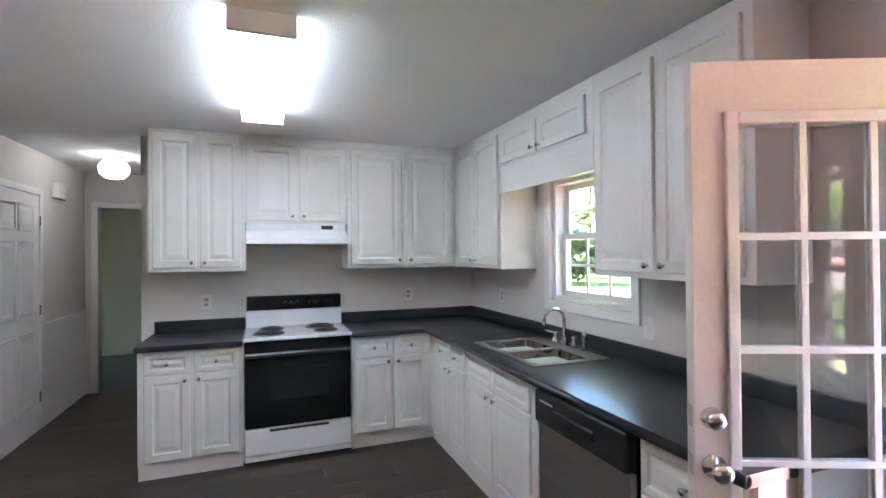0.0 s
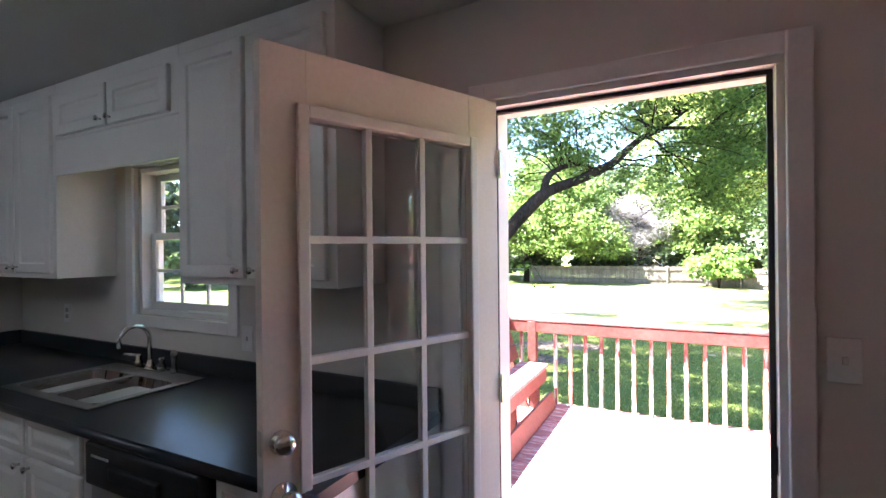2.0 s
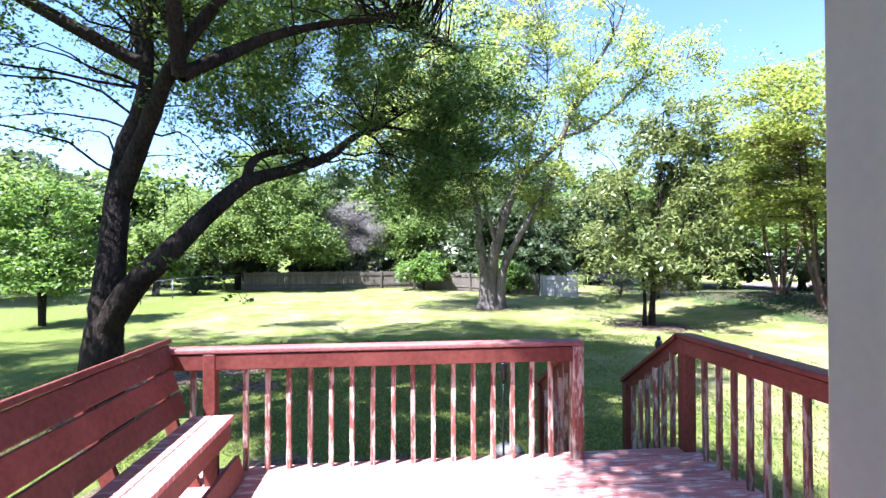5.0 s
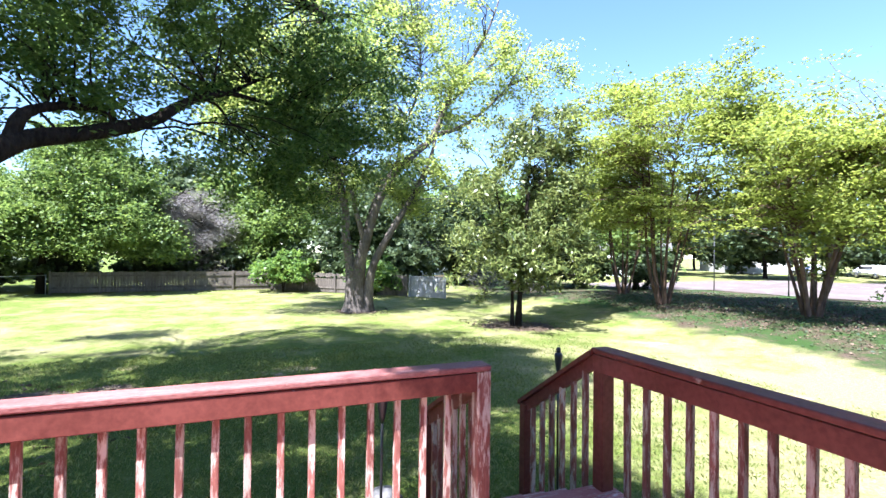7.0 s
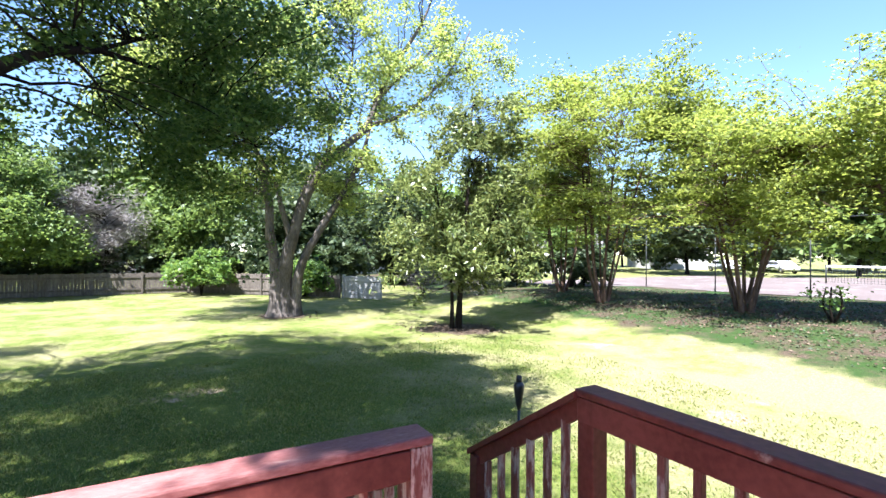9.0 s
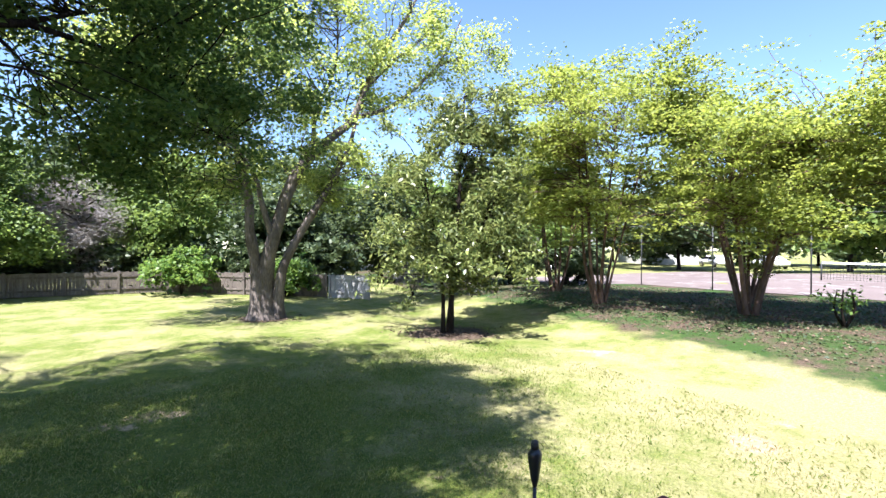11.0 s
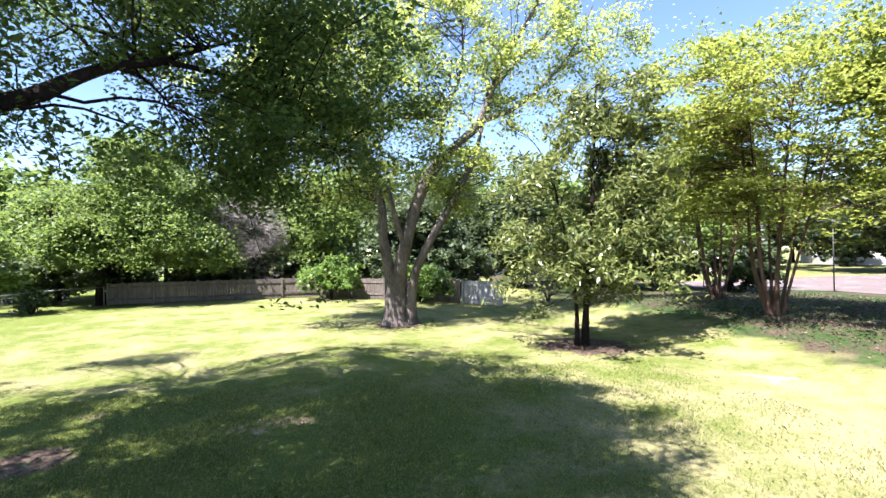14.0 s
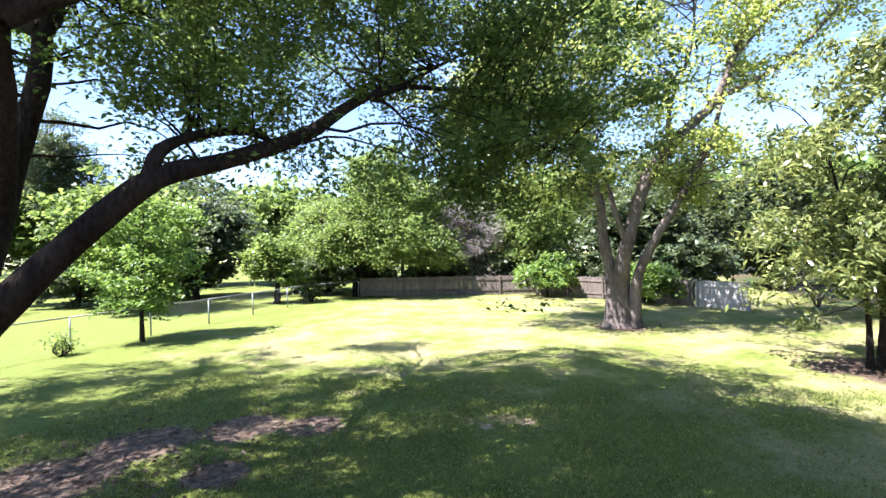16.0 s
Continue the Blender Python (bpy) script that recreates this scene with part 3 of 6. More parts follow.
def glazed_door():
    """The open back door: u along the leaf from the hinge, v up, w towards the room side."""
    d = Vector((1.952 - 2.732, 1.372 - 1.043, 0)).normalized()
    nrm = Vector((d.y, -d.x, 0)) * -1
    if nrm.y > 0:
        nrm = -nrm
    m = Matrix(((d.x, 0, nrm.x, XW - 0.004), (d.y, 0, nrm.y, 1.058), (0, 1, 0, 0.022), (0, 0, 0, 1)))
    leaf = thing("back_door", m, "open cream-white glazed door with fifteen panes", "door")
    W, H, T = 0.835, 2.02, 0.044
    g0, g1, h0, h1 = 0.135, 0.715, 0.245, 1.847
    for nme, a in (("hinge_stile", (0, 0, g0, H)), ("lock_stile", (g1, 0, W, H)), ("bottom_rail", (g0, 0, g1, h0)), ("top_rail", (g0, h1, g1, H))):
        part(nme, box(a[0], a[1], -T, a[2], a[3], 0, 0.0015), DOORP, leaf)
    for zside in (0.0, -T):
        s = 1 if zside == 0 else -1
        bm = bmesh.new()
        t = 0.03
        for a in ((g0 - t, h0 - t, g0 + 0.004, h1 + t), (g1 - 0.004, h0 - t, g1 + t, h1 + t), (g0 + 0.004, h1 - 0.004, g1 - 0.004, h1 + t), (g0 + 0.004, h0 - t, g1 - 0.004, h0 + 0.004)):
            add_box(bm, a[0], a[1], min(zside, zside + s * 0.013), a[2], a[3], max(zside, zside + s * 0.013), 0.005)
        part("glazing_frame", bm, TRIM, leaf, "raised white plastic frame round the glass")
    bm = bmesh.new()
    add_box(bm, g0, h0, -0.024, g1, h1, -0.020)
    pane = part("pane", bm, PANE, leaf)
    pane.visible_shadow = False
    for i in range(1, 3):
        u = g0 + (g1 - g0) * i / 3
        for z0, z1 in ((-0.019, -0.009), (-0.035, -0.025)):
            part("muntin", box(u - 0.011, h0, z0, u + 0.011, h1, z1, 0.003), TRIM, leaf)
    for j in range(1, 5):
        v = h0 + (h1 - h0) * j / 5
        for z0, z1 in ((-0.019, -0.0085), (-0.035, -0.0255)):
            part("muntin", box(g0, v - 0.011, z0, g1, v + 0.011, z1, 0.003), TRIM, leaf)
    bm = bmesh.new()
    lathe(bm, [(0.030, 0), (0.030, 0.006), (0.024, 0.012), (0.022, 0.022), (0.026, 0.034), (0.020, 0.042), (0.004, 0.044)], 20, Matrix.Translation((0.79, 1.02, 0)))
    part("deadbolt", bm, CHROME, leaf, "round brushed nickel deadbolt", True)
    bm = bmesh.new()
    lathe(bm, [(0.033, 0), (0.033, 0.007), (0.013, 0.012), (0.012, 0.030), (0.022, 0.036), (0.028, 0.048), (0.027, 0.060), (0.018, 0.068), (0.004, 0.070)], 20, Matrix.Translation((0.785, 0.885, 0)))
    part("door_knob", bm, CHROME, leaf, "round brushed nickel knob", True)
    part("latch_plate", box(W - 0.001, 0.855, -0.034, W + 0.0015, 0.915, -0.010), STEEL, leaf)
    part("latch_plate", box(W - 0.001, 0.99, -0.034, W + 0.0015, 1.05, -0.010), STEEL, leaf)
    for v in (0.2, 1.0, 1.8):
        bm = bmesh.new()
        lathe(bm, [(0.007, -0.05), (0.007, 0.05)], 10, Matrix.Translation((-0.006, v, 0.004)) @ Matrix.Rotation(radians(90), 4, 'X'))
        part("hinge", bm, CHROME, leaf)


glazed_door()


def six_panel_door():
    m = Matrix(((0, 0, 1, ROOM_X0 + 0.003), (1, 0, 0, 4.66), (0, 1, 0, 0.012), (0, 0, 0, 1)))
    dr = thing("hall_door", m, "closed white six-panel interior door", "door")
    W, H = 0.80, 2.02
    part("leaf", box(0, 0, 0, W, H, 0.012), TRIM, dr)
    for c in range(2):
        for v0, v1 in ((0.22, 0.86), (1.0, 1.62), (1.70, 1.92)):
            part("panel", panel_bm(0.27, v1 - v0, 0.012, 0.012, True, 0.11 + c * 0.31, v0, 0.010), TRIM, dr)
    for v in (0.28, 1.03, 1.80):
        part("hinge", box(W - 0.004, v - 0.045, 0.010, W + 0.02, v + 0.045, 0.022, 0.004), CHROME, dr, "satin metal hinge")
    bm = bmesh.new()
    for a in ((-0.065, 0, -0.004, H + 0.06), (W + 0.022, 0, W + 0.08, H + 0.06), (-0.004, H + 0.004, W + 0.022, H + 0.06)):
        add_box(bm, a[0], a[1], -0.001, a[2], a[3], 0.018, 0.004)
    part("door_casing", bm, TRIM, dr)


six_panel_door()


# ---- kitchen cabinets ----
def cabinet(name, wall, u0, u1, v0, v1, depth, fronts, label, kick=False, end_gap=0.0):
    """fronts: (kind, u, v, w, h, knob_u, knob_v) in wall coordinates."""
    c = thing(name, wall @ Matrix.Translation((u0, v0, 0)), label, "cabinet", "kitchen cabinets")
    W, H = u1 - u0, v1 - v0
    bm = bmesh.new()
    if kick:
        add_box(bm, 0, 0.10, 0.002, W, H, depth, 0.002)
        add_box(bm, 0, 0.0, 0.002, W, 0.10, depth - 0.02, 0.001)
    else:
        add_box(bm, 0, 0, 0.002, W, H, depth, 0.002)
    part("body", bm, CAB, c)
    for kind, u, v, w, h, ku, kv in fronts:
        fw = 0.05 if kind == "door" else 0.028
        fr = part("door" if kind == "door" else "drawer", panel_bm(w, h, 0.02, fw, True, u - u0, v - v0, depth + 0.0005), CAB, c)
        if ku is not None:
            part("knob", knob_bm(ku - u0, kv - v0, depth + 0.02), CHROME, fr, "small brushed nickel knob", True)
    return c


UP, LOW = 1.385, 0.862
UD, BD = 0.315, 0.535
cabinet("wall_cabinet", ON_STOVE_WALL, 0.07, 0.70, UP, CEIL_Z - 0.002, UD,
        [("door", 0.098, UP + 0.028, 0.279, 0.965, 0.345, UP + 0.065), ("door", 0.402, UP + 0.028, 0.272, 0.965, 0.432, UP + 0.065)],
        "tall white raised-panel wall cabinet beside the hood")
cabinet("wall_cabinet", ON_STOVE_WALL, 0.702, 1.473, 1.745, CEIL_Z - 0.002, UD,
        [("door", 0.715, 1.765, 0.36, 0.58, 1.045, 1.80), ("door", 1.10, 1.765, 0.36, 0.58, 1.13, 1.80)],
        "short white raised-panel wall cabinet above the hood")
cabinet("wall_cabinet", ON_STOVE_WALL, 1.475, XW - UD - 0.002, UP, CEIL_Z - 0.002, UD,
        [("door", 1.503, UP + 0.028, 0.427, 0.945, 1.90, UP + 0.065), ("door", 1.968, UP + 0.028, 0.415, 0.945, 1.998, UP + 0.065)],
        "tall white raised-panel wall cabinet in the corner")
cabinet("wall_cabinet", ON_WINDOW_WALL, -4.578, -3.43, UP, CEIL_Z - 0.002, UD - 0.015,
        [("door", -4.235, UP + 0.028, 0.375, 0.945, -3.89, UP + 0.06), ("door", -3.845, UP + 0.028, 0.385, 0.945, -3.815, UP + 0.06)],
        "tall white raised-panel wall cabinet beside the sink window")
cabinet("wall_cabinet", ON_WINDOW_WALL, -3.428, -2.40, 2.12, CEIL_Z - 0.002, UD - 0.015,
        [("door", -3.395, 2.135, 0.46, 0.205, -2.965, 2.165), ("door", -2.915, 2.135, 0.46, 0.205, -2.885, 2.165)],
        "short white wall cabinet above the sink window")
val = thing("window_valance", ON_WINDOW_WALL, "plain white painted valance board above the window", "valance")
part("board", box(-3.428, 1.93, UD - 0.035, -2.402, 2.118, UD - 0.015, 0.002), CAB, val)
cabinet("wall_cabinet", ON_WINDOW_WALL, -2.398, -1.54, UP, CEIL_Z - 0.002, UD - 0.015,
        [("door", -2.375, UP + 0.028, 0.385, 0.945, -2.02, UP + 0.06), ("door", -1.965, UP + 0.028, 0.385, 0.945, -1.93, UP + 0.06)],
        "tall white raised-panel wall cabinet near the back door")


def base_fronts(pairs):
    out = []
    for u, w, side in pairs:
        out.append(("drawer", u, 0.708, w, 0.135, u + w / 2, 0.775))
        out.append(("door", u, 0.125, w, 0.57, u + (w - 0.03 if side else 0.03), 0.66))
    return out


cabinet("base_cabinet", ON_STOVE_WALL, 0.045, 0.692, 0.0, LOW, BD, base_fronts([(0.085, 0.275, 1), (0.385, 0.275, 0)]), "white raised-panel base cabinet beside the stove", True)
cabinet("base_cabinet", ON_STOVE_WALL, 1.462, XW - 0.02, 0.0, LOW, BD, base_fronts([(1.490, 0.283, 1), (1.792, 0.275, 0)]), "white raised-panel corner base cabinet", True)
RBD = XW - 2.10
cabinet("base_cabinet", ON_WINDOW_WALL, -(YW - BD - 0.002), -3.302, 0.0, LOW, RBD, base_fronts([(-3.83, 0.245, 1), (-3.562, 0.245, 0)]), "narrow white raised-panel base cabinet", True)
sinkbase = [("drawer", -3.285, 0.695, 0.38, 0.15, None, None), ("drawer", -2.885, 0.695, 0.405, 0.15, None, None),
            ("door", -3.285, 0.125, 0.38, 0.55, -2.935, 0.645), ("door", -2.885, 0.125, 0.405, 0.55, -2.85, 0.645)]
cabinet("base_cabinet", ON_WINDOW_WALL, -3.30, -2.372, 0.0, LOW, RBD, sinkbase, "white raised-panel sink base cabinet", True)
cabinet("base_cabinet", ON_WINDOW_WALL, -1.738, -1.30, 0.0, LOW, RBD, [("drawer", -1.715, 0.66, 0.39, 0.18, -1.52, 0.75), ("door", -1.715, 0.125, 0.39, 0.52, -1.68, 0.60)], "white base cabinet next to the dishwasher", True)


def counters():
    top, bot = 0.902, 0.864
    ct = thing("countertop", Matrix.Identity(4), "dark charcoal laminate countertop with backsplash and sink cut-out", "countertop")
    e = 2.05
    yb = YW - BD - 0.035
    bm = bmesh.new()
    sx0, sx1, sy0, sy1 = 2.16, 2.62, 2.56, 3.27
    for a in ((1.456, yb, XW - 0.003, YW - 0.003), (e, sy1, XW - 0.003, yb), (e, sy0, sx0, sy1), (sx1, sy0, XW - 0.003, sy1), (e, 1.295, XW - 0.003, sy0)):
        add_box(bm, a[0], a[1], bot, a[2], a[3], top)
    bmesh.ops.remove_doubles(bm, verts=bm.verts, dist=0.0005)
    part("slab", bm, COUNTER, ct)
    bm = bmesh.new()
    tube_bm(bm, [(1.456, yb, 0.883), (e, yb, 0.883)], 0.019, 8)
    part("edge_nosing", bm, COUNTER, ct, "", True)
    bm = bmesh.new()
    tube_bm(bm, [(e, yb, 0.883), (e, 1.295, 0.883)], 0.019, 8)
    part("edge_nosing", bm, COUNTER, ct, "", True)
    part("backsplash", box(1.456, YW - 0.024, top + 0.001, XW - 0.003, YW - 0.003, 0.995, 0.006), COUNTER, ct)
    part("backsplash", box(XW - 0.024, 1.295, top + 0.001, XW - 0.003, YW - 0.026, 0.995, 0.006), COUNTER, ct)
    c2 = thing("countertop", Matrix.Identity(4), "short dark charcoal laminate countertop beside the stove", "countertop")
    part("slab", box(0.03, yb - 0.012, bot, 0.694, YW - 0.003, top, 0.008), COUNTER, c2)
    part("backsplash", box(0.05, YW - 0.024, top + 0.001, 0.694, YW - 0.003, 0.998, 0.006), COUNTER, c2)
    return sx0, sx1, sy0, sy1


SX0, SX1, SY0, SY1 = counters()


def kitchen_sink():
    s = thing("kitchen_sink", Matrix.Identity(4), "double-bowl stainless steel sink set in the counter", "sink")
    z = 0.904
    rim = bmesh.new()
    r = 0.028
    midy = (SY0 + SY1) / 2
    xb = SX1 - 0.03
    for a in ((SX0 - 0.015, SY0 - 0.015, SX0 + r, SY1 + 0.015), (xb - 0.06, SY0 - 0.015, SX1 + 0.03, SY1 + 0.015), (SX0 + r, SY0 - 0.015, xb - 0.06, SY0 + r), (SX0 + r, SY1 - r, xb - 0.06, SY1 + 0.015), (SX0 + r, midy - 0.018, xb - 0.06, midy + 0.018)):
        add_box(rim, a[0], a[1], z, a[2], a[3], z + 0.006, 0.002)
    part("rim", rim, STEEL, s)
    for y0, y1 in ((SY0 + r, midy - 0.018), (midy + 0.018, SY1 - r)):
        bm = bmesh.new()
        x0, x1 = SX0 + r, xb - 0.06
        rings = []
        for dz, ins in ((0.005, 0), (-0.02, 0.006), (-0.13, 0.018), (-0.155, 0.035), (-0.16, 0.07)):
            ring = []
            for cx, cy, a0 in ((x1, y1, 0), (x0, y1, 90), (x0, y0, 180), (x1, y0, 270)):
                rad = 0.035
                ox = cx - math.copysign(ins + rad, cx - (x0 + x1) / 2)
                oy = cy - math.copysign(ins + rad, cy - (y0 + y1) / 2)
                for k in range(5):
                    a = radians(a0 + 22.5 * k)
                    ring.append(bm.verts.new((ox + rad * math.cos(a), oy + rad * math.sin(a), z + dz)))
            rings.append(ring)
        n = len(rings[0])
        for a, b in zip(rings, rings[1:]):
            for i in range(n):
                bm.faces.new((a[i], a[(i + 1) % n], b[(i + 1) % n], b[i]))
        bm.faces.new(rings[-1])
        bowl = part("bowl", bm, SINKSTEEL, s, "", True)
        bm = bmesh.new()
        lathe(bm, [(0.042, 0), (0.040, 0.004), (0.02, 0.003), (0.018, 0.001)], 18, Matrix.Translation(((x0 + x1) / 2, (y0 + y1) / 2, z - 0.160)))
        part("drain", bm, CHROME, bowl, "", True)
    f = thing("kitchen_faucet", Matrix.Translation((2.64, (SY0 + SY1) / 2 + 0.05, z + 0.006)), "chrome gooseneck faucet with two handles and a sprayer", "faucet")
    bm = bmesh.new()
    pts = [(0, 0, 0.0), (0, 0, 0.16)] + [(-0.075 + 0.075 * math.cos(a), 0, 0.16 + 0.075 * math.sin(a)) for a in np.linspace(0.2, 3.0, 9)] + [(-0.152, 0, 0.135)]
    tube_bm(bm, pts, 0.011, 12)
    part("spout", bm, CHROME, f, "", True)
    bm = bmesh.new()
    lathe(bm, [(0.026, 0), (0.024, 0.02), (0.015, 0.035), (0.012, 0.05)], 16)
    part("spout_base", bm, CHROME, f, "", True)
    part("deck_plate", box(-0.026, -0.13, 0, 0.026, 0.13, 0.008, 0.004), CHROME, f)
    for y in (-0.10, 0.10):
        bm = bmesh.new()
        lathe(bm, [(0.022, 0.008), (0.020, 0.03), (0.013, 0.045), (0.016, 0.06), (0.012, 0.068)], 14, Matrix.Translation((0, y, 0)))
        tube_bm(bm, [(0, y, 0.06), (-0.02, y * 1.25, 0.068), (-0.045, y * 1.55, 0.072)], [0.008, 0.007, 0.006], 8)
        part("handle", bm, CHROME, f, "", True)
    bm = bmesh.new()
    lathe(bm, [(0.018, 0), (0.014, 0.03), (0.011, 0.05), (0.016, 0.075), (0.017, 0.10), (0.010, 0.115)], 14, Matrix.Translation((0, -0.20, 0)))
    part("sprayer", bm, CHROME, f, "", True)


kitchen_sink()


def dishwasher():
    d = thing("dishwasher", ON_WINDOW_WALL, "stainless steel dishwasher with a black control panel", "dishwasher")
    u0, u1, f = -2.362, -1.748, XW - 2.065
    part("tub", box(u0 + 0.006, 0.0, 0.03, u1 - 0.006, 0.858, f - 0.03), BLACKP, d)
    part("door", box(u0, 0.12, f - 0.03, u1, 0.70, f, 0.006), STEEL, d, "brushed stainless steel door")
    bm = bmesh.new()
    add_box(bm, u0, 0.703, f - 0.03, u1, 0.856, f + 0.022, 0.014, 3)
    cp = part("control_panel", bm, BLACKP, d, "glossy black control panel")
    part("handle_lip", box(u0 + 0.17, 0.755, f + 0.018, u1 - 0.17, 0.80, f + 0.036, 0.010, 3), BLACKP, cp)
    for i in range(5):
        part("button", box(u0 + 0.05 + i * 0.022, 0.81, f + 0.0215, u0 + 0.066 + i * 0.022, 0.818, f + 0.0245), WHITEP, cp)
    part("kick_plate", box(u0 + 0.004, 0.005, f - 0.07, u1 - 0.004, 0.115, f - 0.05), BLACKP, d)


dishwasher()


def stove():
    s = thing("stove", ON_STOVE_WALL @ Matrix.Translation((0.698, 0, 0)), "white electric coil stove with a black glass oven door", "stove")
    W, D = 0.756, 0.56
    part("body", box(0, 0.03, 0.01, W, 0.885, D - 0.02, 0.004), ENAMEL, s)
    part("cooktop", box(-0.006, 0.886, 0.05, W + 0.006, 0.912, D + 0.018, 0.008, 3), ENAMEL, s)
    bm = bmesh.new()
    add_box(bm, 0.0, 0.912, 0.012, W, 1.05, 0.085, 0.008, 3)
    part("backguard", bm, ENAMEL, s)
    cp = part("control_panel", box(0.005, 1.052, 0.012, W - 0.005, 1.168, 0.095, 0.010, 3), BLACKG, s, "black glass control panel")
    for u in (0.30, 0.345, 0.39, 0.50, 0.545):
        bm = bmesh.new()
        lathe(bm, [(0.017, 0), (0.016, 0.016), (0.013, 0.020)], 14, Matrix.Translation((u, 1.105, 0.094)))
        part("knob", bm, BLACKP, cp, "", True)
    part("clock_display", box(0.62, 1.09, 0.0945, 0.70, 1.13, 0.0965), BLACKP, cp)
    for u, w, r in ((0.17, 0.40, 0.104), (0.19, 0.19, 0.084), (0.585, 0.40, 0.084), (0.565, 0.19, 0.104)):
        base = Matrix.Translation((u, 0.9125, w)) @ Matrix.Rotation(radians(-90), 4, 'X')
        bm = bmesh.new()
        lathe(bm, [(r + 0.012, 0.0), (r + 0.010, 0.004), (r, 0.002), (0.02, 0.001)], 26, base)
        bowl = part("drip_pan", bm, BLACKP, s, "black drip pan", True)
        bm = bmesh.new()
        pts = []
        for k in range(90):
            a = k / 89 * 2 * math.pi * 4
            rr = 0.016 + (r - 0.018) * k / 89
            pts.append(base @ Vector((rr * math.cos(a), rr * math.sin(a), 0.011)))
        tube_bm(bm, pts, 0.0058, 6)
        part("coil", bm, BLACKP, bowl, "", True)
    part("trim_band", box(0.004, 0.80, D - 0.02, W - 0.004, 0.884, D + 0.004, 0.004), BLACKG, s)
    dr = part("oven_door", box(0.004, 0.268, D - 0.02, W - 0.004, 0.796, D + 0.012, 0.008, 3), BLACKG, s, "black glass oven door")
    part("oven_window", box(0.17, 0.46, D + 0.0125, W - 0.17, 0.68, D + 0.0145), BLACKP, dr)
    part("oven_handle", box(0.012, 0.770, D + 0.011, W - 0.012, 0.792, D + 0.034, 0.006, 2), BLACKP, dr)
    part("handle_trim", box(0.012, 0.7925, D + 0.012, W - 0.012, 0.797, D + 0.032, 0.001, 1), STEEL, dr, "thin bright metal trim strip")
    part("drawer", box(0.004, 0.075, D - 0.02, W - 0.004, 0.258, D + 0.010, 0.008, 3), ENAMEL, s, "white storage drawer")
    part("drawer_pull", box(0.17, 0.236, D + 0.0105, W - 0.17, 0.256, D + 0.014, 0.002), BLACKP, s, "dark recessed finger pull")
    part("kick_panel", box(0.004, 0.032, D - 0.02, W - 0.004, 0.070, D + 0.004, 0.004), ENAMEL, s)
    for u in (0.05, W - 0.05):
        for w in (0.08, D - 0.09):
            part("foot", box(u - 0.015, 0.0, w - 0.015, u + 0.015, 0.032, w + 0.015), BLACKP, s)
    h = thing("range_hood", ON_STOVE_WALL @ Matrix.Translation((0.712, 1.585, 0)), "white enamel range hood under the short cabinet", "range hood")
    bm = bmesh.new()
    prof = [(0.003, 0.158), (0.33, 0.158), (0.335, 0.10), (0.47, 0.028), (0.47, 0.0), (0.003, 0.0)]
    W = 0.742
    a = [bm.verts.new((0, v, w)) for w, v in prof]
    b = [bm.verts.new((W, v, w)) for w, v in prof]
    for i in range(len(prof)):
        bm.faces.new((a[i], a[(i + 1) % 6], b[(i + 1) % 6], b[i]))
    bm.faces.new(a)
    bm.faces.new(list(reversed(b)))
    part("shell", bm, ENAMEL, h)
    part("switch_plate", box(W - 0.19, 0.115, 0.331, W - 0.10, 0.145, 0.338), BLACKP, h, "black switch plate")
    for i in range(3):
        part("vent_slot", box(0.28 + i * 0.075, 0.115, 0.331, 0.34 + i * 0.075, 0.145, 0.335), WHITEP, h)


stove()


def plate(name, wall, u, v, w, h, label, kind):
    p = thing(name, wall @ Matrix.Translation((u, v, 0)), label, kind)
    part("cover", box(-w / 2, -h / 2, 0.001, w / 2, h / 2, 0.007, 0.003), WHITEP, p)
    if kind == "outlet":
        for s in (-0.02, 0.02):
            part("socket", box(-0.016, s - 0.013, 0.007, 0.016, s + 0.013, 0.010, 0.003), surface_cache("socket"), p)
    else:
        part("toggle", box(-0.006, -0.011, 0.007, 0.006, 0.011, 0.017, 0.003), WHITEP, p)


def surface_cache(_n, store={}):
    if "m" not in store:
        store["m"] = surface("almond_socket", (0.36, 0.32, 0.27), (0.42, 0.37, 0.31), 0.4, bump=0.0)
    return store["m"]


plate("wall_outlet", ON_STOVE_WALL, 0.406, 1.13, 0.072, 0.115, "almond duplex outlet above the counter", "outlet")
plate("wall_outlet", ON_STOVE_WALL, 2.074, 1.132, 0.072, 0.115, "almond duplex outlet above the counter", "outlet")
plate("wall_outlet", ON_WINDOW_WALL, -3.979, 1.139, 0.072, 0.115, "almond duplex outlet above the counter", "outlet")
plate("light_switch", ON_WINDOW_WALL, -2.34, 1.10, 0.075, 0.12, "white light switch plate beside the window", "light switch")
plate("light_switch", ON_WINDOW_WALL, -0.09, 1.215, 0.075, 0.12, "white light switch plate beside the back door", "light switch")


